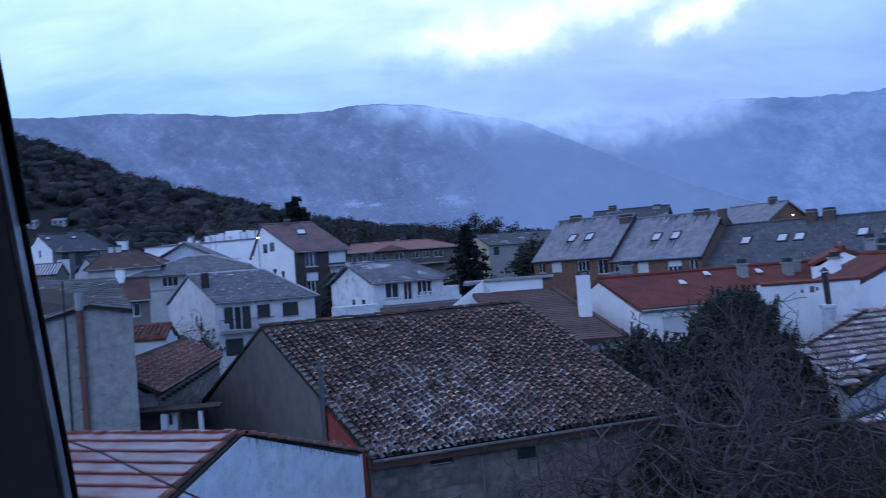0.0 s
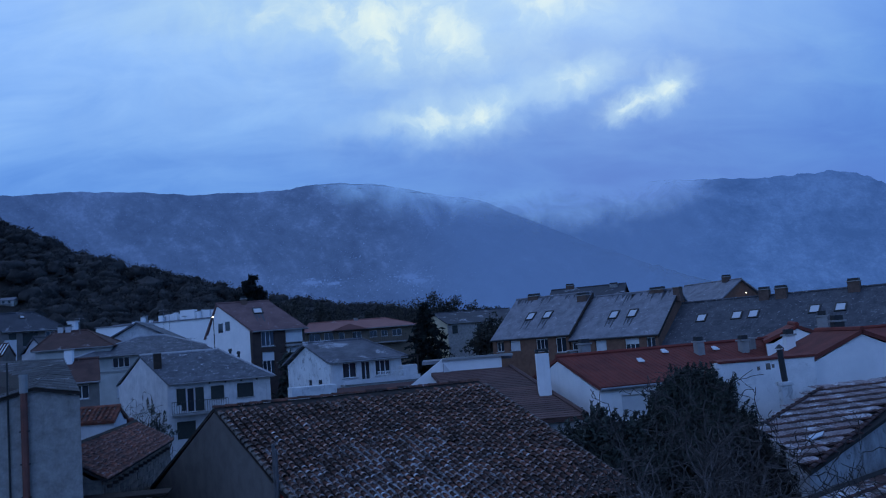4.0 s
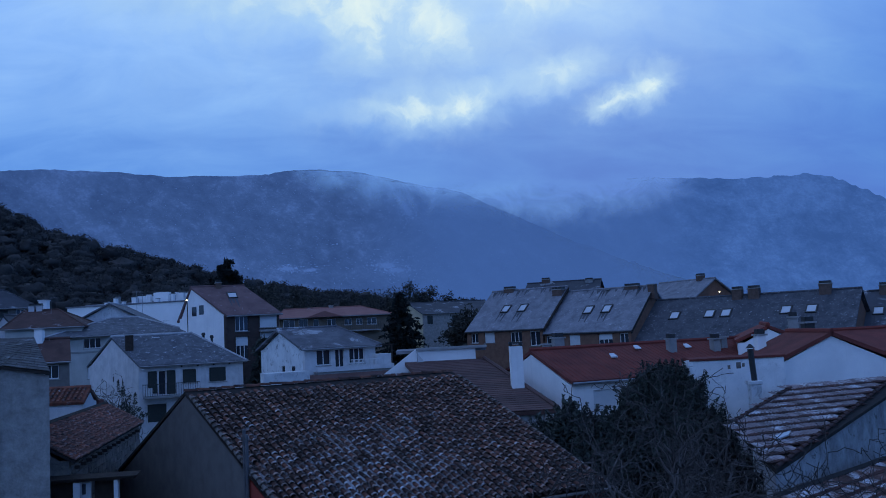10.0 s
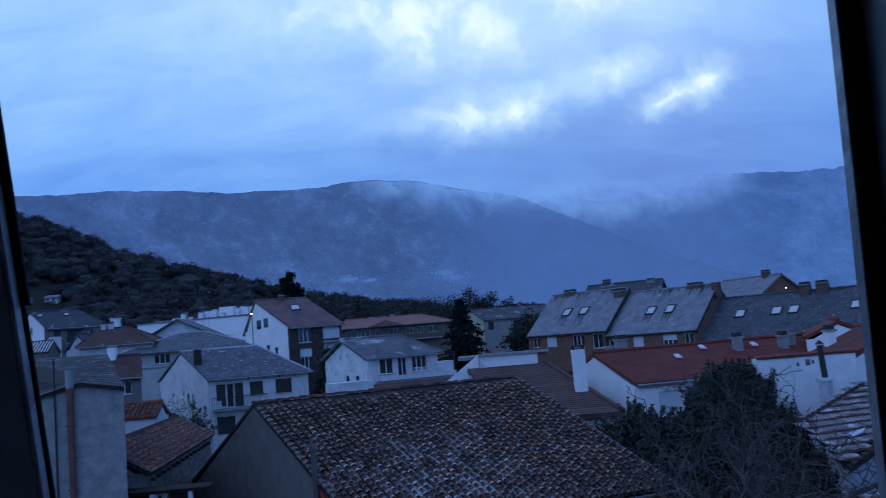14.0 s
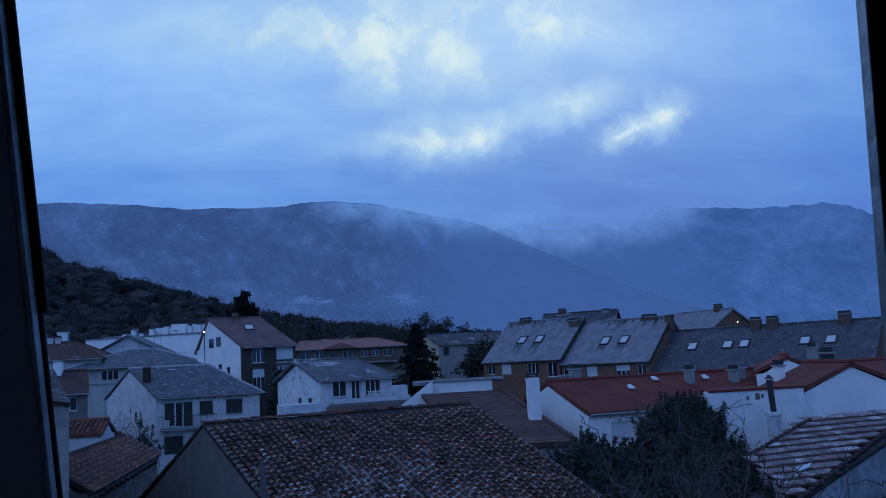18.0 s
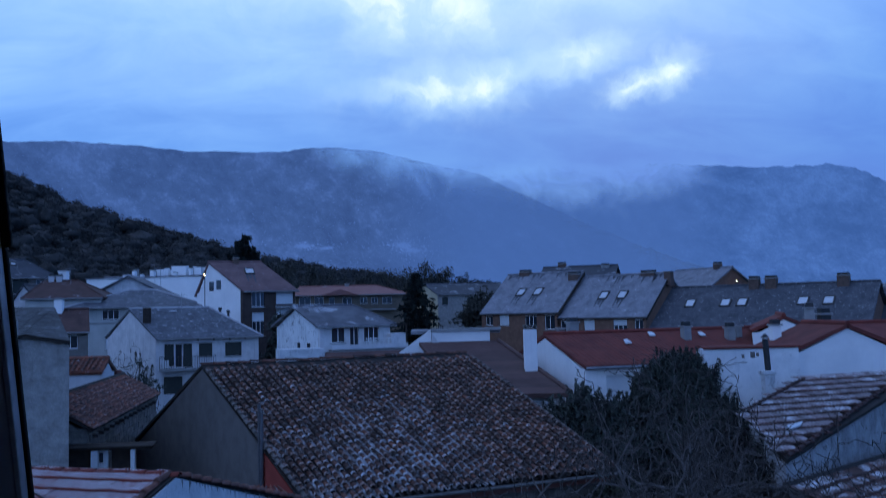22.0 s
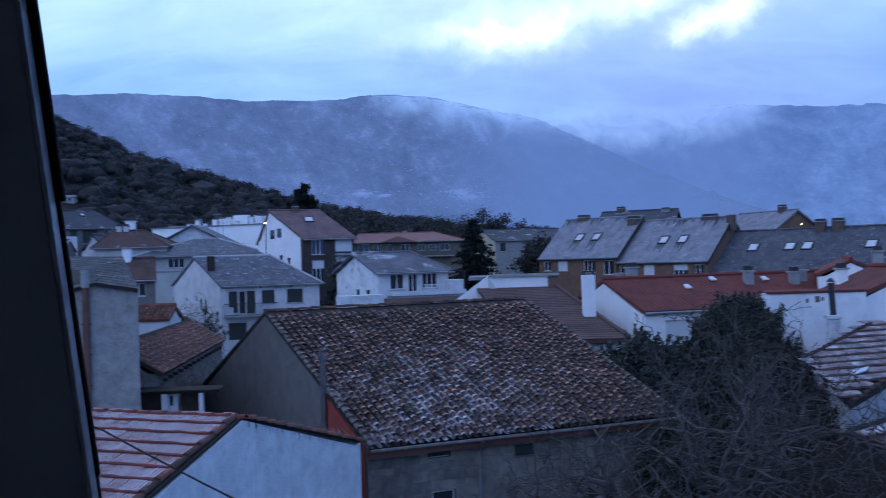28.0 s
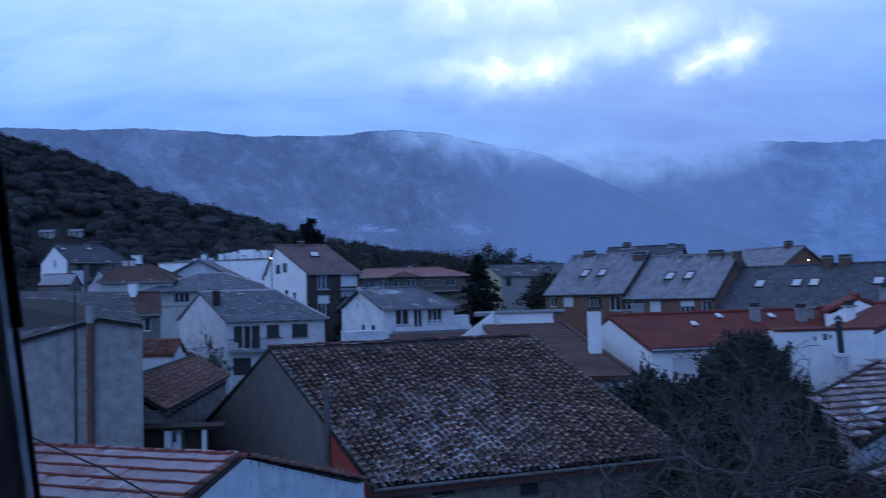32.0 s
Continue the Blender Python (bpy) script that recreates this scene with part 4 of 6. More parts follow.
FAR_CREST = [(-1.2, 0.06), (-0.085, 0.155), (0.0, 0.168), (0.081, 0.168), (0.181, 0.164), (0.281, 0.165), (0.381, 0.158), (0.435, 0.159), (0.482, 0.160), (0.515, 0.149), (0.56, 0.127), (0.75, 0.08), (1.2, 0.06)]


def near_mountain(a, y):
    t = (y - 1100) / 2100
    e = along(a, NEAR_CREST) * (0.10 + 0.90 * smooth(-0.25, 1.0, t)) * min(1, max(0, (y - 1090) / 60))
    e += (0.006 * fbm(a * 9000, y * 1.6, 900) + 0.007 * abs(fbm(a * 5000 + 900, y, 700))) * math.sin(math.pi * min(1, max(0, t))) * along(a, NEAR_CREST) * 6
    z = e * y + 6 * fbm(a * 6000, y, 120)
    return z if y <= 3200 else z - (y - 3200) * 0.6


def far_mountain(a, y):
    t = (y - 2400) / 1900
    e = along(a, FAR_CREST) * (0.15 + 0.85 * smooth(-0.2, 1.0, t)) * min(1, max(0, (y - 2390) / 80))
    e += 0.006 * fbm(a * 8000, y * 1.4, 900) * math.sin(math.pi * min(1, max(0, t)))
    z = e * y + 9 * fbm(a * 6000, y, 110) + 16 * smooth(0.33, 0.46, a) * max(0, fbm(a * 4300, y * 0.2, 42, 3)) * smooth(0.75, 1.0, t)
    return z if y <= 4300 else z - (y - 4300) * 0.6


SNOW = [(-0.144, 0.082, 0.011, 0.003), (-0.118, 0.079, 0.010, 0.002), (-0.030, 0.080, 0.011, 0.004), (-0.020, 0.074, 0.012, 0.003), (-0.004, 0.142, 0.006, 0.009), (0.105, 0.088, 0.003, 0.002)]
NEARMT = distance_mat("haze_painted_slope", (0.029, 0.059, 0.130), (0.037, 0.074, 0.157), (0.047, 0.091, 0.190),
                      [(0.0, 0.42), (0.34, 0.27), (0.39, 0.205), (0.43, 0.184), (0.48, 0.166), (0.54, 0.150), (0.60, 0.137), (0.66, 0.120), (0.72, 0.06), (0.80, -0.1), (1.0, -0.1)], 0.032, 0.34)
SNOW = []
FARMT = distance_mat("far_haze_painted_slope", (0.033, 0.079, 0.182), (0.043, 0.098, 0.218), (0.055, 0.120, 0.258),
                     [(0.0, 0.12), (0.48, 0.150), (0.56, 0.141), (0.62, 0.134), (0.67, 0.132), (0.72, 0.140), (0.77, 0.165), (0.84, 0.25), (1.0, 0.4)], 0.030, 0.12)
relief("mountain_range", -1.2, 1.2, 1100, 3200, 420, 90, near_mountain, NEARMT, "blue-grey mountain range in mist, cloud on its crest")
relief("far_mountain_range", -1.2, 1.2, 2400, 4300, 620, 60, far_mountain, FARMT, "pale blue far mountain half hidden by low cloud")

HILL_CREST = [(-1.2, 0.30), (-0.60, 0.205), (-0.487, 0.166), (-0.447, 0.150), (-0.415, 0.128), (-0.386, 0.121), (-0.323, 0.100), (-0.258, 0.081), (-0.213, 0.066), (-0.167, 0.055), (-0.10, 0.042), (0.0, 0.028), (0.15, 0.012), (0.4, 0.0)]


def hill_at(a, y):
    t = (y - 190) / 330
    e = along(a, HILL_CREST) * smooth(-0.1, 1.0, t)
    z = e * y + 9 * min(1, max(0, t)) + 1.5 * fbm(a * 900, y, 40) * min(1, max(0, t))
    return (z if y <= 520 else z - (y - 520) * 0.5) - 0.9


HILL = surface("wooded_hillside", (0.017, 0.0165, 0.015), (0.006, 0.0062, 0.0062), 0.09, grain=0.3, bump=0.0)
relief("wooded_hill", -1.2, 0.4, 185, 640, 160, 60, hill_at, HILL, "dark wooded hill in dusk")


def on_slope(a, v):
    """How far off a line of sight with bearing a and rise v meets the wooded slope."""
    y = 230
    while y < 510 and hill_at(a, y) + 1.5 < 9 + v * y:
        y += 2
    return y


HILL_PLACES = [(a, on_slope(a, v), w) for a, v, w in ((-0.537, 0.082, 5.0), (-0.501, 0.082, 5.0))]


def woods():
    """Trees of the hill: uneven crowns crowded together, with loose twigs and leaves round their edges."""
    rng = random.Random(11)
    vs, fs, spots = [], [], []
    for i in range(2100):
        a = rng.uniform(-0.78, 0.12)
        y = 225 + 310 * rng.random() ** 0.85
        if any(-0.010 < a - ha < 0.026 and hy - 30 < y < hy + 8 for ha, hy, hw in HILL_PLACES):
            continue
        z = hill_at(a, y)
        h = rng.uniform(3.0, 7.5) * (1.0 if y < 480 else 0.8)
        rad = h * rng.uniform(0.45, 1.0)
        x = a * y
        lump(vs, fs, (x, y, z + h * 0.42), (rad * 0.85, rad * 0.85, h * 0.42), rng, 6, 9, 0.42)
        for k in range(150):
            d = Vector((rng.gauss(0, 1), rng.gauss(0, 1), rng.gauss(0.4, 1))).normalized()
            f = rng.uniform(0.95, 1.45)
            spots.append((x + d.x * rad * f, y + d.y * rad * f, z + h * 0.45 + d.z * h * 0.5 * f))
    fringe = quads("hill_woods", spots, 0.40, WOODS, rng, 1.1)
    k = len(vs)
    vs += [tuple(v.co) for v in fringe.vertices]
    fs += [[k + q for q in p.vertices] for p in fringe.polygons]
    me = bpy.data.meshes.new("hill_woods")
    me.from_pydata(vs, [], fs)
    me.polygons.foreach_set("use_smooth", [True] * len(fs))
    me.materials.append(WOODS)
    tagged(new("hill_woods", me), "dark leafless and evergreen trees covering the hillside", "woods", "", "stuff")


woods()


def hill_houses():
    """Pale houses half hidden among the trees of the slope."""
    for a, y, w in HILL_PLACES:
        z = hill_at(a, y)
        h = thing("hill_house", pose(a * y, y, z, 0, 0, 8), "small pale house among trees on the hillside", "house", "houses on the hill")
        part("wall", bx(0, 0, -1.5, w, 5, 2.0), CREAM, h)
        part("roof", prism(bmesh.new(), [(-0.4, -0.7, 1.95), (-0.4, 2.5, 3.2), (-0.4, 5.4, 1.95)], (w + 0.8, 0, 0)), GREYROOF, h)
        part("balcony", bx(-0.2, -0.9, 0.3, w * 0.8, -0.004, 0.55), CEMENT, h)
        for k in range(2):
            part("window", bx(0.6 + w * 0.45 * k, -0.05, 0.75, 1.6 + w * 0.45 * k, -0.004, 1.7), PANE, h)


hill_houses()


# ---- the window that the view is seen from ----
def viewing_window():
    up = Vector((-0.044, -0.155, 1)).normalized()
    side = (Vector((1, 0, 0)) - up * up.x).normalized()
    out = up.cross(side)
    m = Matrix(((side.x, out.x, up.x, -0.005), (side.y, out.y, up.y, 0.487), (side.z, out.z, up.z, 9.0), (0, 0, 0, 1)))
    win = thing("window_1", m, "open dark aluminium roof window that frames the view", "window", kind="structure")
    xl, xr, lo, hi = -0.2325, 0.2325, -0.42, 0.55
    part("jamb", bevelled(xl - 0.064, 0.011, lo, xl - 0.0065, 0.018, hi, 0.001), ALU, win)
    part("bead", bevelled(xl - 0.006, 0.0105, lo, xl - 0.003, 0.018, hi, 0.0008), ALULIGHT, win, "worn light edge")
    part("gasket", bevelled(xl - 0.064, 0.0185, 0.045, xl + 0.0015, 0.022, hi, 0.001), GASKET, win)
    part("gasket", bevelled(xl - 0.064, 0.0185, -0.115, xl - 0.0015, 0.022, 0.045, 0.001), GASKET, win)
    part("gasket", bevelled(xl - 0.064, 0.0185, lo, xl - 0.0028, 0.022, -0.115, 0.001), GASKET, win)
    part("bead", bevelled(xl - 0.071, 0.006, lo, xl - 0.065, 0.016, hi, 0.001), ALULIGHT, win)
    part("gasket", bevelled(xl - 0.0765, 0.011, lo, xl - 0.0715, 0.018, hi, 0.001), GASKET, win)
    part("bead", bevelled(xl - 0.080, 0.006, lo, xl - 0.077, 0.016, hi, 0.001), ALULIGHT, win)
    part("jamb", bevelled(xl - 0.30, 0.007, lo, xl - 0.081, 0.018, hi, 0.002), ALU, win)
    part("bead", bevelled(xr + 0.001, 0.008, lo, xr + 0.002, 0.0184, hi, 0.0004), ALULIGHT, win, "worn light edge")
    part("jamb", bevelled(xr + 0.0022, 0.008, lo, xr + 0.0157, 0.018, hi, 0.001), GASKET, win)
    part("sash_face", bevelled(xr + 0.016, -0.07, lo, xr + 0.3, 0.018, hi, 0.002), SASHGREY, win, "dull grey sash face")
    part("head", bx(xl - 0.3, -0.06, hi + 0.002, xr + 0.3, 0.05, hi + 0.12), ALU, win)
    part("sill", bx(xl - 0.3, -0.06, lo - 0.12, xr + 0.3, 0.05, lo - 0.002), ALU, win)


SASHGREY = surface("grey_painted_sash", (0.40, 0.41, 0.43), (0.30, 0.31, 0.33), 12.0, rough=0.6, bump=0.1)
viewing_window()


def attic():
    """Unseen attic behind the window, small and pale to bounce light onto it."""
    plaster = surface("attic_plaster", (0.84, 0.83, 0.82), (0.78, 0.77, 0.76), 2.0)
    boards = surface("attic_floor_boards", (0.34, 0.25, 0.18), (0.24, 0.17, 0.12), 3.0)
    for nm, b, mt, lab in (("floor", (-1.2, -0.9, 7.55, 1.2, 0.9, 7.65), boards, "unseen brown wooden attic floor"),
                           ("ceiling", (-1.2, -0.9, 10.3, 1.2, 0.9, 10.4), plaster, "unseen plain plaster attic ceiling"),
                           ("wall_south", (-1.2, -1.0, 7.55, 1.2, -0.902, 10.4), plaster, "unseen plain plaster attic wall"),
                           ("wall_west", (-1.3, -1.0, 7.55, -1.202, 0.9, 10.4), plaster, "unseen plain plaster attic wall"),
                           ("wall_east", (1.202, -1.0, 7.55, 1.3, 0.9, 10.4), plaster, "unseen plain plaster attic wall")):
        solo(nm, bx(*b), mt, lab, "wall", "structure")
    bm = bmesh.new()
    for b in ((-1.2, 0.60, 7.66, -0.56, 0.75, 10.29), (0.55, 0.60, 7.66, 1.2, 0.75, 10.29), (-0.56, 0.60, 7.66, 0.55, 0.75, 8.46), (-0.56, 0.42, 9.70, 0.55, 0.56, 10.29)):
        box(bm, *b)
    solo("wall_north", bm, plaster, "unseen attic wall round the window", "wall", "structure")


attic()


# ---- the barn ----
def glazed(x0, x1, z0, z1, **k):
    return (x0, x1, z0, z1, k)


RNG = random.Random(5)
SK = -0.21
BW, BH, BE, BR = 9.49, 13.7, 4.25, 3.13
HOLES = ((1.70, 2.38, 3.56, 3.90), (1.80, 2.50, 1.62, 2.66), (4.3, 4.95, 3.3, 3.66), (6.6, 7.5, 0.4, 2.2))
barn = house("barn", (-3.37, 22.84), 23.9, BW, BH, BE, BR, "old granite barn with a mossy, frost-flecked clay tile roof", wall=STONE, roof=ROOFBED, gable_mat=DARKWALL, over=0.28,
             category="barn", skew=SK, gutter=False, cap=False, gable_over=0.03, low=0.12, t=0.1,
             front=[(*HOLES[0], dict(kind="shutter", sill=False, lights=1)), (*HOLES[1], dict(lights=1, sill=False)), (*HOLES[2], dict(kind="shutter", sill=False, lights=1)), (*HOLES[3], dict(kind="shutter", sill=False, lights=1))])
k = BR / (BH / 2)
eave_o = Vector((-0.05 - SK * 0.3, -0.38, BE - k * 0.38 + 0.005))
up = Vector((SK * BH / 2, BH / 2, BR))
covers = [barrel_tile(0.160, 0.33, CANAL, lip=CANALLIP, lift=0.060, rise=0.42), barrel_tile(0.150, 0.32, CANAL, lip=CANALLIP, lift=0.050, rise=0.45), barrel_tile(0.168, 0.34, CANAL, lip=CANALLIP, lift=0.070, rise=0.40)]
PITCH, COURSE, COLS, ROWS = 0.228, 0.272, 42, 28


def barn_channels():
    """The channels between the tile columns, toned dark for gap shade, with rime lying in many of them."""
    u, upn = Vector((1, 0, 0)), up.normalized()
    nrm = u.cross(upn).normalized()
    rng = random.Random(8)
    vs, fs = [], []
    for c in range(COLS + 1):
        for r in range(ROWS):
            p = eave_o + u * c * PITCH + upn * (r * COURSE - 0.03)
            q = len(vs)
            for yy, lift in ((0, 0.03), (COURSE + 0.02, 0.012)):
                vs += [tuple(p + u * (xx * 0.074) + upn * yy + nrm * (lift + zz + rng.uniform(-0.004, 0.004))) for xx, zz in ((-1.0, 0.04), (-0.5, 0.010), (0, 0), (0.5, 0.010), (1.0, 0.04))]
            fs += [(q + i, q + i + 1, q + 6 + i, q + 5 + i) for i in range(4)]
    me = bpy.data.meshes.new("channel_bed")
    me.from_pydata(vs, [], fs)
    me.materials.append(CANALSHADE)
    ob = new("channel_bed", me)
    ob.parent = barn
    tagged(ob, "clay channel tiles toned dark as gap shade, streaked with frost", kind="stuff")


barn_channels()
lay_tiles(barn, eave_o + Vector((0, 0, 0.035)), (1, 0, 0), up, COLS, ROWS, PITCH, COURSE, covers, RNG, limit=300, jig=0.016, stagger=0.12)
ridge_tiles = barrel_tile(0.17, 0.42, CANAL, "ridge_tile", lift=0.012)
for i in range(24):
    share("ridge_tile", ridge_tiles, barn, Matrix.Translation((SK * BH / 2 + i * 0.398 - 0.05, BH / 2, BE + BR + 0.005 + RNG.uniform(-0.012, 0.012))) @ pose(0, 0, 0, 0, 0, -90 + RNG.uniform(-3, 3)))
verge_tiles = barrel_tile(0.15, 0.33, VERGE, "verge_tile", lift=0.05)
for xx in (0.0, BW - 0.02):
    for r in range(28):
        share("verge_tile", verge_tiles, barn, basis(eave_o + Vector((xx + 0.04, 0, 0.03)) + up.normalized() * r * 0.272, (1, 0, 0), up) @ pose(0, 0, 0, 0, RNG.uniform(-5, 5), RNG.uniform(-3, 3)))
part("gutter", tube([(-0.1 - SK * 0.4, -0.45, BE - 0.22), (BW + 0.3, -0.45, BE - 0.25)], 0.05, 7), GUTTERGREY, barn, "dull grey half-round gutter")
part("eave_board", bx(0, -0.3, BE - 0.46, BW, -0.005, BE - 0.27), PIPE, barn, "red-brown painted eave board")
for xx in (3.15, 7.0):
    part("downpipe", tube([(xx, -0.44, BE - 0.27), (xx, -0.16, BE - 0.6), (xx, -0.13, -0.6)], 0.04, 7), ZINC, barn)
# coursed granite blocks of the front
z = 0.0
while z < BE - 0.55:
    hh = RNG.uniform(0.22, 0.34)
    x = 0.02
    while x < BW - 0.1:
        ww = min(RNG.uniform(0.32, 0.8), BW - 0.02 - x)
        z1 = min(z + hh, BE - 0.5)
        if ww > 0.12 and not any(x < o[1] + 0.03 and x + ww > o[0] - 0.03 and z < o[3] + 0.02 and z1 > o[2] - 0.02 for o in HOLES):
            s = bx(x + 0.004, -0.012 - RNG.uniform(0, 0.012), z + 0.004, x + ww - 0.004, 0.02, z1 - 0.004)
            for v in s.verts:
                v.co += Vector((RNG.uniform(-0.02, 0.02), 0, RNG.uniform(-0.02, 0.02)))
            part("stone", s, STONEBLOCK, barn)
        x += ww
    z += hh
# red-painted band along the foot of the gable, and two steel flues
gx = lambda y: SK * y - 0.03
part("painted_band", prism(bmesh.new(), [(gx(0.05), 0.05, 2.6), (gx(2.25), 2.25, 2.6), (gx(2.25), 2.25, 5.12), (gx(0.05), 0.05, 4.08)], (-0.03, 0, 0)), REDPAINT, barn, "faded red oxide paint band")
for dy in (0.0, 0.14):
    part("flue", tube([(gx(2.2 + dy) - 0.1, 2.2 + dy, 1.6), (gx(2.2 + dy) - 0.1, 2.2 + dy, 6.35 + dy)], 0.05, 9), FLUE, barn, "slim dull steel flue pipe")

# ---- the white shed in front ----
SW, SE, SR = 9.7, 4.70, 1.44
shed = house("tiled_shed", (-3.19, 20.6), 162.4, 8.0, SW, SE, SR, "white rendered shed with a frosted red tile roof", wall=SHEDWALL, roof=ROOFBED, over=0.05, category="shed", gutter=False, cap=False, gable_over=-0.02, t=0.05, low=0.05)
sl = Vector((0, -SW / 2, SR))
so = Vector((0.2, SW + 0.02, SE))
pans = [pan_tile(0.262, 0.47, REDTILE, REDFROST, lip=REDTILE, band=0.12, waves=4), pan_tile(0.262, 0.47, REDTILE, REDFROST, lip=REDTILE, band=0.16, waves=4)]
lay_tiles(shed, so + sl.normalized() * 1.98 + Vector((0, 0, 0.012)), (1, 0, 0), sl, 23, 8, 0.26, 0.392, pans, RNG, limit=240, jig=0.004)
half = barrel_tile(0.14, 0.42, OLDRED, "verge_tile")
for r in range(13):
    share("verge_tile", half, shed, basis(so + Vector((-0.06, 0, 0.015)) + sl.normalized() * r * 0.39, (1, 0, 0), sl) @ pose(0, 0, 0, 0, RNG.uniform(-4, 4), RNG.uniform(-2, 2)))
cap = barrel_tile(0.15, 0.44, REDTILE, "ridge_tile")
for i in range(21):
    share("ridge_tile", cap, shed, Matrix.Translation((-0.08 + i * 0.36, SW / 2, SE + SR - 0.03 + RNG.uniform(-0.008, 0.008))) @ pose(0, 0, 0, 0, 0, -90 + RNG.uniform(-2, 2)))
fs = Vector((0, SW / 2, SR))
small = barrel_tile(0.17, 0.38, OLDRED, "coping_tile")
for r in range(14):
    share("coping_tile", small, shed, basis(Vector((0.02, -0.05, SE - 0.03)) + fs.normalized() * r * 0.36, (1, 0, 0), fs) @ pose(0, 0, 0, 0, RNG.uniform(-5, 5), RNG.uniform(-3, 3)))
lay_tiles(shed, Vector((0.2, -0.05, SE)), (1, 0, 0), fs, 8, 12, 0.26, 0.392, [pan_tile(0.262, 0.46, REDTILE, REDTILE)], RNG, limit=96, jig=0.004)
for i in range(38):
    y = 0.15 + i * 0.12 + RNG.uniform(-0.06, 0.06)
    zt = SE + SR * y / (SW / 2) - 0.06
    ww, ll = RNG.uniform(0.012, 0.035), RNG.uniform(0.05, 0.13) + (RNG.random() ** 4) * 0.22
    part("drip_stain", prism(bmesh.new(), [(-0.004, y, zt), (-0.004, y + ww * 1.6, zt), (-0.004, y + ww * 0.9, zt - ll * 0.6), (-0.004, y + ww * 0.6, zt - ll)], (-0.004, 0, 0)), MOSSY, shed)
annexe = thing("lean_to_roof", pose(0, 0, 0), "small red tile lean-to roof against the barn gable", "roof")
part("roof", slab_between((-5.2, 21.7, 4.50), (-3.35, 22.0, 4.32), (-3.95, 22.5, 4.60), (-4.6, 22.5, 4.64), 0.1), REDTILE, annexe)
for i in range(7):
    f = (i + 0.5) / 7
    part("tile_row", tube([Vector((-5.2, 21.7, 4.53)).lerp(Vector((-3.35, 22.0, 4.35)), f), Vector((-4.6, 22.5, 4.67)).lerp(Vector((-3.95, 22.5, 4.63)), f)], 0.045, 6, 0.02), OLDRED, annexe)
part("wall", bx(-4.9, 22.0, -0.6, -3.9, 22.6, 4.38), DARKWALL, annexe)
cable = solo("overhead_cable", tube([(-8.2, 15.0, 6.72), (-7.09, 14.23, 6.53), (-6.23, 13.63, 6.40), (-5.12, 12.63, 6.23), (-3.97, 11.63, 6.05), (-2.53, 10.43, 5.82), (-0.7, 9.0, 5.6)], 0.015, 6), GASKET, "thin black cable slung over the shed roof", "cable")

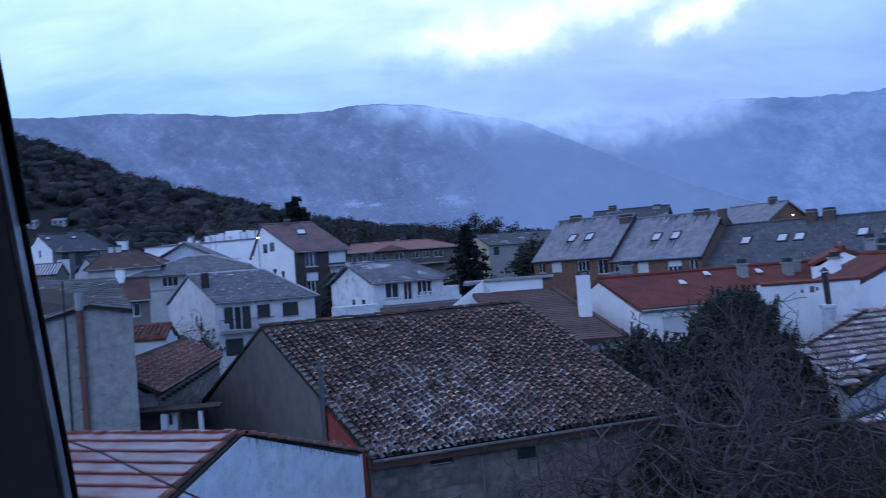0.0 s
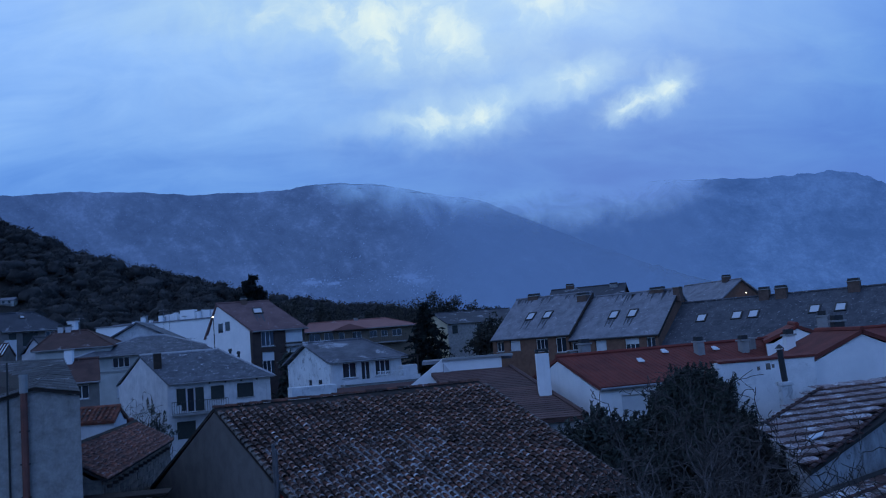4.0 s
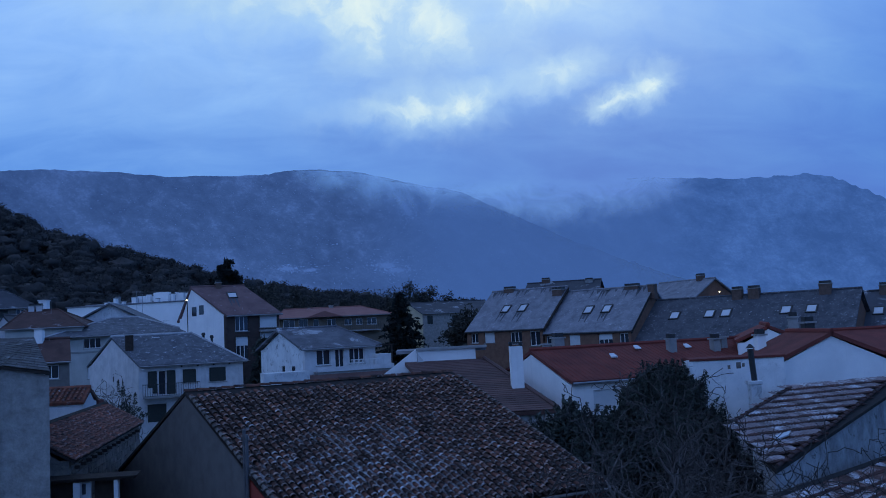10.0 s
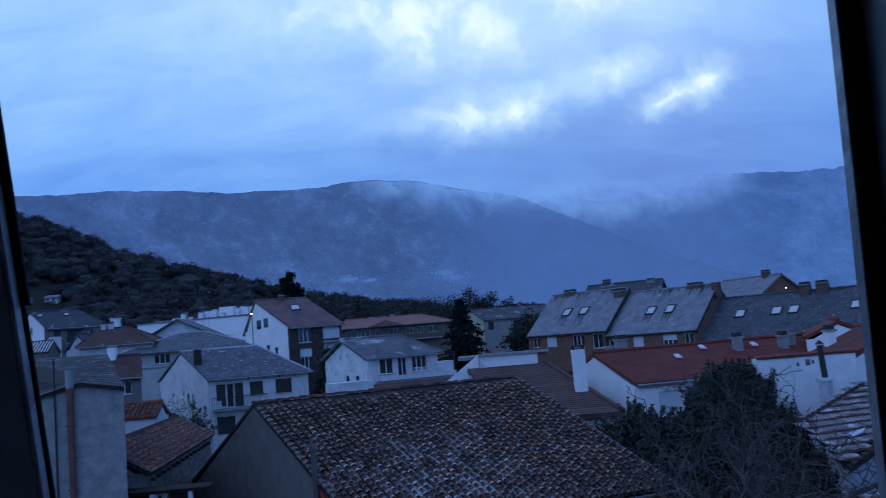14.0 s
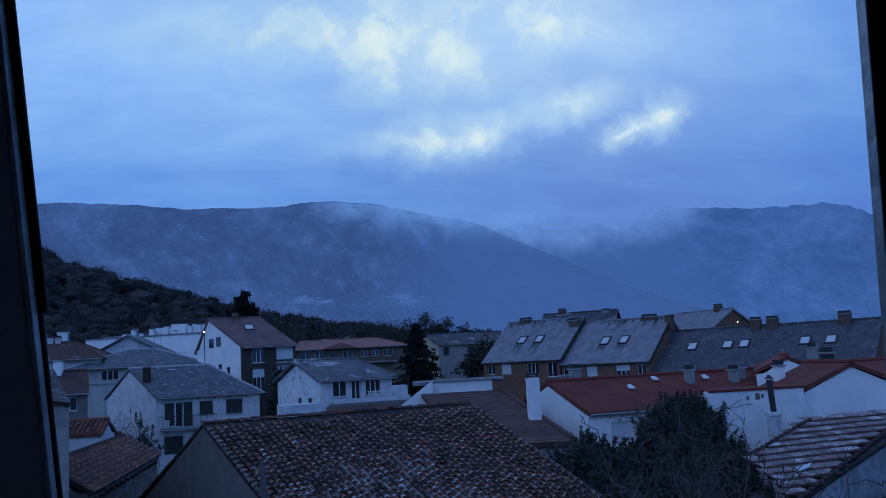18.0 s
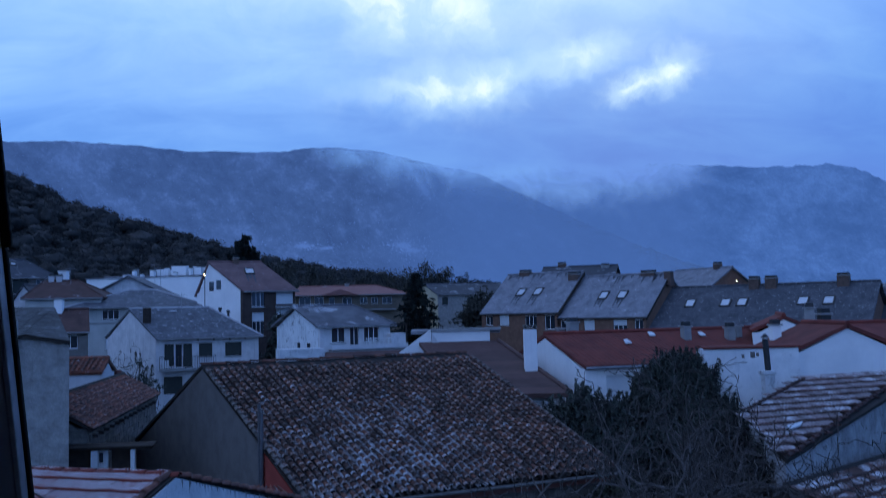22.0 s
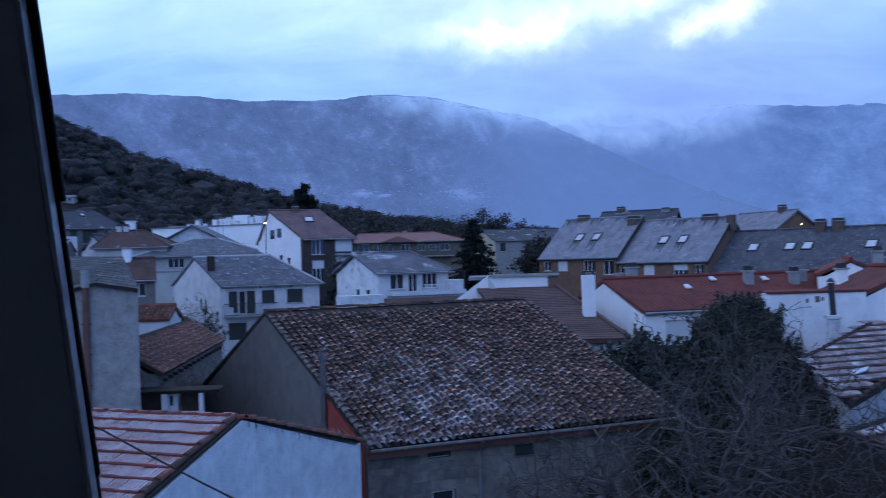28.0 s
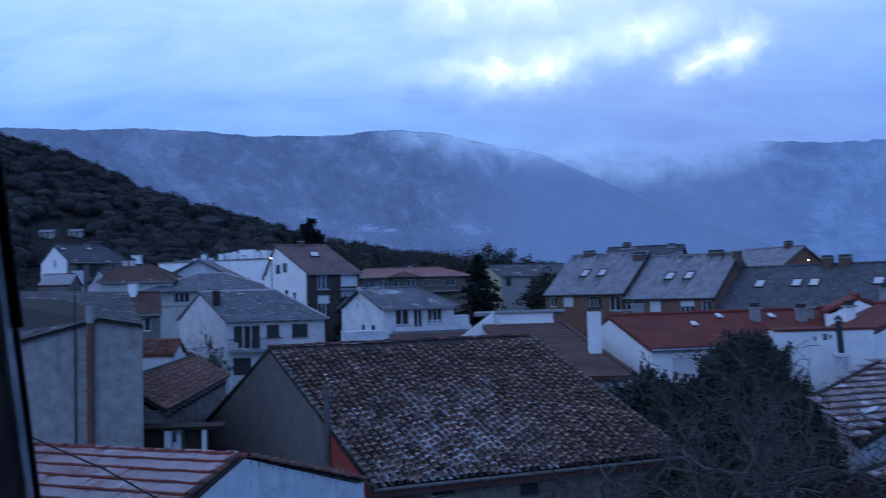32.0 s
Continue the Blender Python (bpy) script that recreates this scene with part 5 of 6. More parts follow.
# ---- grey rendered building beside it ----
def grey_house():
    h = thing("grey_house", pose(0, 0, 0), "grey cement-rendered house end with a slate roof and a brown downpipe", "house")
    A, B = Vector((-15.4, 24.0, 0)), Vector((-10.39, 25.23, 0))
    d = (B - A).normalized()
    back = Vector((-0.46, 0.9, 0)).normalized()

    def tp(p, z):
        return (p.x, p.y, z)
    pk = A + d * 4.0
    part("wall", prism(bmesh.new(), [tp(A, -0.6), tp(B, -0.6), tp(B, 8.22), tp(pk, 8.46), tp(A, 7.4)], back * 0.3), GREYROUGH, h)
    B2 = B + back * 6.0
    s0 = B + back * 0.302
    part("side_wall", prism(bmesh.new(), [tp(s0, -0.6), tp(B2, -0.6), tp(B2, 8.0), tp(s0, 8.0)], d * -0.3), GREYROUGH, h)
    ridge_l, ridge_r = Vector((-19.5, 30.2, 9.54)), Vector((-13.31, 31.03, 9.38))
    fl, fp, fr = Vector((A.x, A.y - 0.15, 7.5)), Vector((pk.x, pk.y - 0.12, 8.55)), Vector((B.x + 0.08, B.y - 0.12, 8.32))
    part("roof", slab_between(fl, fp, ridge_r, ridge_l, 0.08), ROOFBED, h)
    part("roof", slab_between(fp, fr, ridge_r, ridge_r, 0.08), ROOFBED, h)
    part("roof", slab_between(fr, B2 + d * 0.1 + Vector((0, 0, 8.1)), ridge_r, ridge_r, 0.08), ROOFBED, h)
    rng = random.Random(3)
    for a, b, c, dd, rows in ((fl, fp, ridge_r, ridge_l, 15), (fp, fr, ridge_r, ridge_r, 15)):
        nrm = (b - a).cross(c - a).normalized()
        if nrm.z < 0:
            nrm = -nrm
        for r in range(rows):
            f0, f1 = r / rows, (r + 1.35) / rows
            p0, q0 = a.lerp(dd, f0), b.lerp(c, f0)
            p1, q1 = a.lerp(dd, min(f1, 1)), b.lerp(c, min(f1, 1))
            cnt = max(1, round((q0 - p0).length / 0.33))
            for i in range(cnt):
                u0, u1 = (i + 0.02) / cnt, (i + 0.98) / cnt
                lift = nrm * (0.014 + rng.uniform(0, 0.016))
                bm = bmesh.new()
                prism(bm, [p0.lerp(q0, u0) + lift, p0.lerp(q0, u1) + lift * rng.uniform(0.9, 1.2), p1.lerp(q1, u1) + nrm * 0.004, p1.lerp(q1, u0) + nrm * 0.004], nrm * 0.010)
                part("slate", bm, SLATENEAR, h)
    pd = Vector((0.18, -1, 0)).normalized() * 0.09
    pp = A + d * 3.72
    part("downpipe", tube([tp(pp + pd, 8.43), tp(pp + pd, 7.5), tp(pp + pd * 1.1, -0.6)], 0.10, 8), PIPE, h, "brown painted downpipe")
    for z in (7.35, 6.45, 5.55, 4.65):
        part("bracket", bx(pp.x - 0.12, pp.y - 0.12, z, pp.x + 0.12, pp.y - 0.004, z + 0.04), BLACK, h)
    cp = A + d * 3.3
    part("conduit", tube([tp(cp + pd * 0.6, 9.3), tp(cp + pd * 0.6, 3.0)], 0.03, 6), BLACK, h, "black cable conduit")
    part("flue_stub", tube([tp(pp + pd, 8.43), tp(pp + pd, 8.95)], 0.12, 8), CEMENT, h, "grey flue stub above the eave")


grey_house()

# ---- small stone outbuilding with a red-brown tile roof ----
outb = house("stone_outbuilding", (-10.6, 27.1), 97.7, 11.8, 2.76, 5.67, 0.8, "small rubble-stone outbuilding with a red-brown tile roof", wall=STONE, roof=ROOFBED, over=0.18, category="outbuilding", gutter=False, gable_over=0.1, t=0.06, low=0.08)
olds = [barrel_tile(0.138, 0.29, OLDRED, lip=OLDLIP, lift=0.05, rise=0.42), barrel_tile(0.128, 0.28, OLDRED, lip=OLDLIP, lift=0.045, rise=0.42)]
lay_tiles(outb, Vector((-0.1, -0.22, 5.57)), (1, 0, 0), (0, 1.38, 0.8), 69, 8, 0.170, 0.215, olds, RNG, limit=280, jig=0.016, stagger=0.06)
z = 3.6
while z < 5.4:
    x = 0.05 + RNG.uniform(0, 0.3)
    while x < 11.3:
        ww = RNG.uniform(0.26, 0.6)
        s = bx(x + 0.012, -0.03 - RNG.uniform(0, 0.03), z + 0.012, x + ww - 0.012, 0.02, z + RNG.uniform(0.20, 0.25))
        for v in s.verts:
            v.co += Vector((RNG.uniform(-0.02, 0.02), 0, RNG.uniform(-0.015, 0.015)))
        part("stone", s, STONEBLOCK, outb)
        x += ww
    z += 0.26
for i in range(14):
    part("rafter_end", bx(0.4 + i * 0.78, -0.2, 5.28, 0.5 + i * 0.78, 0.0, 5.38), WOODDARK, outb)


def yard_porch():
    h = thing("yard_porch", pose(-10.3, 26.6, 0.22, 0, 0, 4), "dark timber porch with a white door frame", "porch")
    part("post", bx(0, 0, -0.82, 0.2, 0.2, 4.78), FRAMEWHITE, h)
    part("panel", bx(0.0, 0.23, 3.4, 0.44, 0.32, 4.79), WHITE_OLD, h)
    part("window", bx(0.12, 0.19, 4.4, 0.3, 0.228, 4.7), PANE, h)
    part("post", bx(1.16, 0, -0.82, 1.28, 0.2, 4.78), FRAMEWHITE, h)
    part("lintel", bx(-0.75, -0.02, 4.80, 1.75, 0.3, 4.87), WOODDARK, h)
    # dark panel fills the opening; its inner shade is put into the colour
    part("door", bx(0.5, 0.4, -0.82, 1.15, 0.5, 4.8), WOODDARK, h, "dark panel for the shaded opening")
    part("side_boarding", bx(-0.75, 0.25, -0.82, -0.004, 0.34, 4.79), WOODDARK, h)
    part("roof", prism(bmesh.new(), [(-0.85, -0.1, 4.875), (1.85, -0.1, 4.875), (1.85, 0.45, 4.93), (-0.85, 0.45, 4.93)], (0, 0, 0.03)), WOODDARK, h)


yard_porch()
wl = house("garden_shed", (-16.6, 38.0), 2, 2.3, 1.7, 6.74, 0.45, "small white garden shed with a worn red tile roof", wall=WHITE, roof=OLDRED, category="shed", over=0.15, gutter=False, gable_over=0.05)
lay_tiles(wl, Vector((-0.05, -0.15, 6.68)), (1, 0, 0), (0, 0.85, 0.45), 11, 4, 0.21, 0.26, olds, RNG, limit=60, jig=0.012)
solo("brick_pier", bevelled(-15.14, 40.0, -0.6, -14.31, 40.6, 6.57, 0.03), OLDBRICK, "squat red brick pier behind the garden shed", "pier")

# ---- village houses, left to right as they stand ----
wa = house("white_house", (-21.36, 68), 15, 7.8, 9.02, 7.44, 2.18, "white two-storey house with green shutters and a frosted slate roof", wall=WHITE, roof=SLATE, skew=-0.48, over=0.35, hips=(0, 1.6), gable_over=0.1,
           front=[glazed(0.62, 1.36, 5.05, 6.82, kind="shutter", sill=False), glazed(1.40, 1.98, 4.95, 6.82, lights=1, sill=False), glazed(2.02, 2.72, 4.95, 6.82, kind="shutter", sill=False),
                  glazed(3.2, 4.25, 5.75, 6.82, kind="shutter"), glazed(5.2, 6.5, 5.70, 6.84, kind="shutter"), glazed(0.56, 2.0, 2.9, 4.3, kind="shutter", sill=False)], front_mat=WHITE)


def balcony(parent, x0, x1, z, depth=0.9, bars=14, solid=0):
    b = part("balcony", bx(x0, -depth, z - 0.16, x1, -0.002, z), CEMENT, parent)
    if solid:
        part("parapet", bx(x0, -depth - 0.1, z + 0.001, x1, -depth, z + solid), WHITE, b, "white parapet")
        return b
    part("handrail", bx(x0, -depth, z + 0.88, x1, -depth + 0.04, z + 0.93), BLACK, b)
    for i in range(bars + 1):
        xx = x0 + (x1 - x0 - 0.03) * i / bars
        part("baluster", bx(xx, -depth + 0.005, z + 0.001, xx + 0.03, -depth + 0.035, z + 0.879), BLACK, b)
    return b


balcony(wa, 0.3, 4.5, 4.92, 0.9, 24)
part("eave_lamp", bevelled(0.25, -0.2, 6.9, 0.45, -0.02, 7.05, 0.02), FRAMEWHITE, wa)
part("slit_window", bx(-0.5 * 4.4 + 0.05, 4.35, 6.0, -0.5 * 4.4 + 0.35, 4.6, 6.4), PANE, wa)
chimney(wa, -0.75, 2.3, 8.3, 0.6, 0.5, 1.35, WOODDARK, False)
for x, y, zt in ((4.97, 4.88, 9.61), (5.63, 4.70, 9.36)):
    fl = part("flue", tube([(x, y, 8.0), (x, y, zt - 0.22)], 0.10, 8), BLACK, wa, "black roof flue")
    part("flue_cap", tube([(x, y, zt - 0.219), (x, y, zt)], 0.17, 8, 0.13), BLACK, fl)
part("air_conditioner", bevelled(0.42, -0.78, 4.95, 1.02, -0.42, 5.55, 0.02), FRAMEWHITE, wa, "white air-conditioner box on the balcony")
for i in range(4):
    part("eave_bracket", bx(3.1 + i * 1.2, -0.3, 7.0, 3.22 + i * 1.2, -0.004, 7.12), WOODDARK, wa)
part("vent", bevelled(0.9, 4.0, 9.3, 1.5, 4.35, 9.42, 0.03), FRAMEWHITE, wa)

hb = house("hip_roofed_house", (-32.82, 79.85), 13.6, 11.66, 10, 10.07, 1.5, "cream house with a hipped, frosted slate roof", wall=CREAM, roof=SLATE, hips=(4.6, 4.6), over=0.5,
           front=[glazed(2.7, 4.2, 8.75, 9.7, lights=3), glazed(3.0, 4.2, 6.0, 7.2, kind="blind")])
part("string_course", bx(0.0, -0.06, 8.35, 11.6, -0.004, 8.5), CEMENT, hb)
gb = house("gabled_house", (-27.5, 91.0), 98, 9.0, 7.6, 11.3, 1.95, "pale house with a low wide grey gable", wall=WHITE_OLD, roof=SLATE, over=0.4, hips=(0, 0))
lw = house("long_white_house", (-43.6, 111), -13, 17.0, 8, 13.95, 0.2, "long flat white building with many small chimneys", wall=BRIGHTWHITE, roof=GREYROOF, gutter=False, over=0.15)
for i in range(15):
    chimney(lw, 3.6 + i * 0.86 + RNG.uniform(-0.25, 0.25), 1.2 + RNG.uniform(-0.4, 2.0), 13.9, RNG.uniform(0.35, 0.6), 0.5, RNG.uniform(0.35, 1.15), (BRIGHTWHITE, BRIGHTWHITE, CEMENT)[i % 3], i % 2 == 0)
for x0, x1, z1 in ((7.6, 9.4, 14.9), (10.4, 12.4, 15.25), (13.0, 15.9, 15.0)):
    part("penthouse", bx(x0, 2.5, 14.0, x1, 6, z1), BRIGHTWHITE, lw)
fg = house("slate_roofed_house", (-47.63, 95), 38, 6.5, 5.4, 13.9, 1.8, "house with white gable and weathered slate roof", wall=BRIGHTWHITE, roof=SLATEDARK, skew=-0.35, front_mat=DARKWALL, over=0.45, gable_over=0.12, hips=(0, 1.5),
           front=[glazed(0.8, 1.6, 12.2, 13.4, kind="shutter", sill=False), glazed(2.2, 3.8, 11.8, 13.4, kind="shutter", sill=False), glazed(4.6, 5.6, 12.2, 13.4)])
part("side_wing", bx(0.3, -0.9, 9.0, 1.4, -0.01, 12.6), WHITE, fg, "white projecting bay under the eave")
for x in (0.5, 3.3):
    skylight(fg, x, 1.9, 1.8 / 2.7, 13.9, 0.6, 0.7, -0.35)
part("vent_window", bx(-0.35 * 2.6 - 0.02, 2.4, 13.1, -0.35 * 2.9 + 0.02, 2.9, 13.9), PANE, fg)
bs = thing("box_chimney", pose(-38.5, 92, 0), "tall white box chimney beyond the brown roof", "chimney")
part("shaft", bevelled(-0.42, -0.4, -0.6, 0.42, 0.4, 13.85, 0.03), BRIGHTWHITE, bs)
part("coping", bx(-0.5, -0.48, 13.851, 0.5, 0.48, 13.97), WHITE, bs)
ga = house("small_gabled_house", (-38.66, 86), 92, 4.0, 2.4, 10.95, 1.45, "small white gabled house beside a brown roof", wall=WHITE, roof=SLATEDARK, over=0.15, gable_over=0.15, gutter=False)
ms = house("sheet_roofed_shed", (-43.0, 79.8), 4, 3.0, 3.0, 10.75, 1.0, "small shed with a ribbed pale sheet roof", wall=DARKWALL, roof=BROWNDARK, category="shed", over=0.1, gable_over=0.05, gutter=False)
ribs(ms, (0.05, -0.1, 10.74), (1, 0, 0), (0, 1.6, 1.06), 11, 0.28, FRAMEWHITE, r=0.05)
br = house("brown_roofed_house", (-37.2, 80.5), 8, 6.6, 8, 11.0, 1.6, "house with a plain brown tile roof", wall=CREAM, roof=BROWNDARK, hips=(0.5, 3.0))
chimney(br, 1.2, 4.0, 12.1, 0.5, 0.5, 0.9, WHITE)
chimney(br, 1.9, 4.0, 12.1, 0.5, 0.5, 0.9, WHITE)
b3 = house("brown_tile_shed", (-28.44, 59.6), 5, 5.0, 5, 8.25, 1.35, "small dark house with a brown tile roof", wall=DARKWALL, roof=BROWNDARK, front=[glazed(3.3, 4.3, 6.9, 7.85, lights=2)], gable_over=0.1, skew=-0.31)
chimney(b3, 2.36, 2.24, 8.9, 0.55, 0.5, 1.4, BRIGHTWHITE, False)

bc = house("brown_house", (-16.78, 78), 22.7, 4.76, 6.3, 11.24, 2.68, "three-storey brown brick house with a white gable", wall=NEWWHITE, roof=PURPLETILE, front_mat=BROWNWALL, skew=-0.49, over=0.3, gable_over=0.1, ridge_at=0.723,
           front=[glazed(0.80, 2.0, 9.6, 10.95, lights=3), glazed(0.82, 1.95, 7.0, 9.1, lights=3, blind=0.35), glazed(3.0, 4.62, 9.85, 11.0, kind="blind"), glazed(3.0, 4.62, 8.1, 9.4, kind="blind"), glazed(3.0, 4.62, 5.3, 7.4, lights=2)])
skylight(bc, 2.6, 2.9, 2.68 / 4.555, 11.24, 0.9, 1.1, -0.49)
for z in (9.75, 8.0):
    part("balcony_slab", bx(2.9, -0.7, z - 0.3, 4.76, -0.002, z - 0.1), CEMENT, bc)
for y0, z0 in ((2.9, 11.3), (3.9, 11.2)):
    part("gable_window", prism(bmesh.new(), [(-0.49 * y0 - 0.03, y0, z0), (-0.49 * (y0 + 0.6) - 0.03, y0 + 0.6, z0), (-0.49 * (y0 + 0.6) - 0.03, y0 + 0.6, z0 + 0.85), (-0.49 * y0 - 0.03, y0, z0 + 0.85)], (0.06, 0, 0)), PANE, bc)
chimney(bc, 0.2, 4.4, 13.6, 0.5, 0.5, 0.6, BROWNCHIM)

ap = house("apartment_house", (-17.62, 115), 10.2, 14.18, 10, 11.41, 1.14, "long low apartment house with a red tile roof", wall=OCHREDARK, roof=PINKTILE, hips=(0.6, 3), over=0.6,
           front=[glazed(0.3, 1.8, 9.9, 11.05), glazed(2.3, 3.5, 9.9, 11.05), glazed(4.2, 4.95, 9.5, 10.95, lights=1), glazed(6.0, 7.2, 9.8, 10.9), glazed(8.3, 9.3, 10.0, 10.85), glazed(9.85, 10.7, 10.0, 10.85), glazed(11.3, 12.6, 9.95, 10.85)])
balcony(ap, 7.8, 13.0, 9.3, 1.0, 18)
part("porch_roof", prism(bmesh.new(), [(3.2, -1.2, 11.2), (5.6, -1.2, 12.0), (8.0, -1.2, 11.2)], (0, 3.5, 0)), PINKTILE, ap)
chimney(ap, 7.0, 5, 12.3, 0.6, 0.6, 0.5, CEMENT, False)

we = house("balcony_house", (-7.67, 60), 18, 5.0, 7.87, 8.16, 1.32, "white house with a grey roof, a balcony and a stained gable", wall=STAINED, roof=SLATEMID, skew=-0.23, front_mat=WHITE, hips=(0, 0.9),
           front=[glazed(0.80, 1.80, 6.85, 7.92), glazed(2.1, 2.76, 6.5, 7.92, lights=2, sill=False), glazed(3.1, 4.2, 6.85, 7.92, lights=3)])
balcony(we, 0.6, 5.9, 6.45, 1.3, 2, 0.30)
for i in range(22):
    part("balcony_rail_post", bx(2.95 + i * 0.09, -1.37, 6.76, 2.98 + i * 0.09, -1.34, 7.12), FRAMEWHITE, we)
part("terrace_wall", bx(4.75, -1.2, 6.525, 5.9, 0.3, 7.42), WHITE, we)
part("terrace_post", bx(5.78, -1.28, 6.76, 5.88, -1.21, 8.0), WOODDARK, we)
part("terrace_beam", bx(4.7, -1.3, 8.002, 5.95, -1.2, 8.07), WOODDARK, we)
for xx in (0.15, 1.95, 2.95):
    part("wall_pier", bx(xx, -0.06, 6.52, xx + 0.16, -0.004, 7.95), WHITE, we)
part("terrace_railing", bx(2.9, -1.38, 7.12, 4.95, -1.33, 7.17), FRAMEWHITE, we)
part("lean_to_roof", slab_between((-0.2, -1.9, 6.0), (6.0, -1.9, 6.0), (6.0, -1.42, 6.3), (-0.2, -1.42, 6.3), 0.08), BROWNTILE, we)
for y in (1.6, 3.4):
    part("gable_window", bx(-0.23 * y - 0.16, y, 6.3, -0.23 * y + 0.1, y + 0.45, 6.85), PANE, we)
part("lower_wall", bx(-3.0, -1.8, -0.6, -0.02, 0.0, 6.6), WHITE_OLD, we)
# front toned darker grey than the yellow gable: its shade put into the colour
yh = house("yellow_house", (1.14, 130), 14.1, 11.9, 9, 11.36, 1.62, "pale yellow house with a dark roof", wall=OCHRE, front_mat=GREYROUGH, roof=SLATEDARK, skew=-0.19, front=[glazed(0.62, 1.5, 9.6, 10.9, kind="shutter"), glazed(4.5, 5.9, 9.5, 10.8, kind="shutter")])

# ---- brick terrace ----
k1 = 3.62 / 5.0
t1 = house("terrace_house", (4.75, 82), -37.9, 8.11, 10, 8.62, 3.62, "brick terrace house with a frosted grey roof and two skylights", wall=BRICK, roof=GREYROOF, over=0.15, group="brick terrace", gutter=BLACK,
           front=[glazed(0.45, 1.25, 7.4, 8.3), glazed(1.95, 3.05, 7.4, 8.32, kind="blind"), glazed(4.75, 5.98, 7.2, 8.3, lights=3), glazed(6.8, 7.85, 7.0, 8.3, lights=2)])
skylight(t1, 2.9, 2.5, k1, 8.62)
skylight(t1, 4.75, 2.5, k1, 8.62)
chimney(t1, 1.9, 5.0, 11.9, 1.1, 0.6, 0.5, BROWNCHIM)
chimney(t1, 7.7, 4.2, 11.2, 1.0, 0.8, 0.75, BROWNCHIM)
t2 = house("terrace_house", (11.34, 77), -38.9, 8.19, 10.06, 8.12, 3.62, "brick terrace house with a frosted grey roof and two skylights", wall=BRICK, roof=GREYROOF, over=0.15, group="brick terrace", gutter=BLACK,
           front=[glazed(0.1, 1.35, 6.6, 7.8, lights=2), glazed(2.4, 3.45, 6.8, 7.8, kind="blind"), glazed(5.2, 6.5, 6.7, 7.8, lights=3, blind=0.4), glazed(7.15, 7.95, 6.6, 7.8, lights=2)])
skylight(t2, 3.16, 2.45, k1, 8.12)
skylight(t2, 4.96, 2.45, k1, 8.12)
chimney(t2, 6.3, 5.0, 11.3, 1.3, 0.6, 0.5, BROWNCHIM)
chimney(t2, 8.35, 4.6, 10.6, 0.6, 0.7, 1.2, BROWNCHIM, False)
for tt, ze in ((t1, 8.62), (t2, 8.12)):
    part("verge_board", prism(bmesh.new(), [(8.27, -0.15, ze - 0.15), (8.27, 5.0, ze + 3.55), (8.27, 5.0, ze + 3.3), (8.27, -0.15, ze - 0.4)], (0.1, 0, 0)), WOODDARK, tt)
t3 = house("terrace_row", (17.9, 72.54), -36.9, 16.8, 9.84, 7.18, 3.24, "long brick terrace with a dark, frost-streaked slate roof", wall=BRICK, roof=SLATEROW, over=0.3, group="brick terrace", gutter=BLACK)
k3 = 3.24 / 4.92
for x in (2.84, 5.8, 7.15, 11.85, 13.75):
    skylight(t3, x, 2.77, k3, 7.18)
for x, w in ((7.65, 1.0), (9.0, 1.1), (14.5, 1.1)):
    chimney(t3, x, 4.7, 9.95, w * 0.8, 0.7, 0.95, BROWNCHIM)
def ridge_stains(h, L, yr, zr, k, count, seed):
    """Dark damp streaks that run down the slope from the ridge."""
    rng = random.Random(seed)
    for i in range(count):
        x, w, ln = rng.uniform(0.1, L - 0.3), rng.uniform(0.05, 0.22), rng.uniform(0.25, 0.8) + 0.9 * rng.random() ** 4
        def on(xx, d):
            return (xx, yr - d, zr - k * d + 0.012)
        part("damp_stain", prism(bmesh.new(), [on(x - w, 0.12), on(x + w, 0.12), on(x + w * 0.5, ln * 0.7), on(x + w * 0.15, ln), on(x - w * 0.4, ln * 0.6)], (0, 0, 0.004)), STAIN, h)


ridge_stains(t1, 8.11, 5.0, 12.24, k1, 20, 1)
ridge_stains(t2, 8.19, 5.03, 11.74, 3.62 / 5.03, 20, 2)
ridge_stains(t3, 16.8, 4.92, 10.42, k3, 44, 3)
t4 = house("terrace_row", (34.0, 66.5), -36.9, 9.0, 10.3, 6.9, 3.3, "end of the terrace with a dark slate roof", wall=BRICK, roof=SLATEDARK, over=0.3, group="brick terrace", gutter=BLACK)
for x in (1.2, 2.3, 3.4):
    skylight(t4, x, 2.6, 3.3 / 5.15, 6.9)
chimney(t4, 1.6, 4.9, 9.8, 1.0, 0.7, 0.8, BROWNCHIM)
bk = house("rear_terrace", (13.4, 108), -20, 9.0, 9, 11.9, 2.2, "rear terrace roof with dark slates behind the first row", wall=BRICK, roof=SLATEDARK, group="brick terrace")
chimney(bk, 2.2, 4.4, 14.0, 1.0, 0.6, 0.45, BROWNCHIM)
chimney(bk, 7.8, 4.0, 13.6, 1.0, 0.6, 0.45, CEMENT)
bk2 = house("rear_terrace", (37.3, 100.0), 115, 9.0, 6.6, 11.0, 2.1, "rear terrace house with a frosted grey gable roof", wall=BRICK, roof=GREYROOF, group="brick terrace")
chimney(bk2, 2.0, 3.4, 12.9, 0.7, 0.8, 0.6, BROWNCHIM)

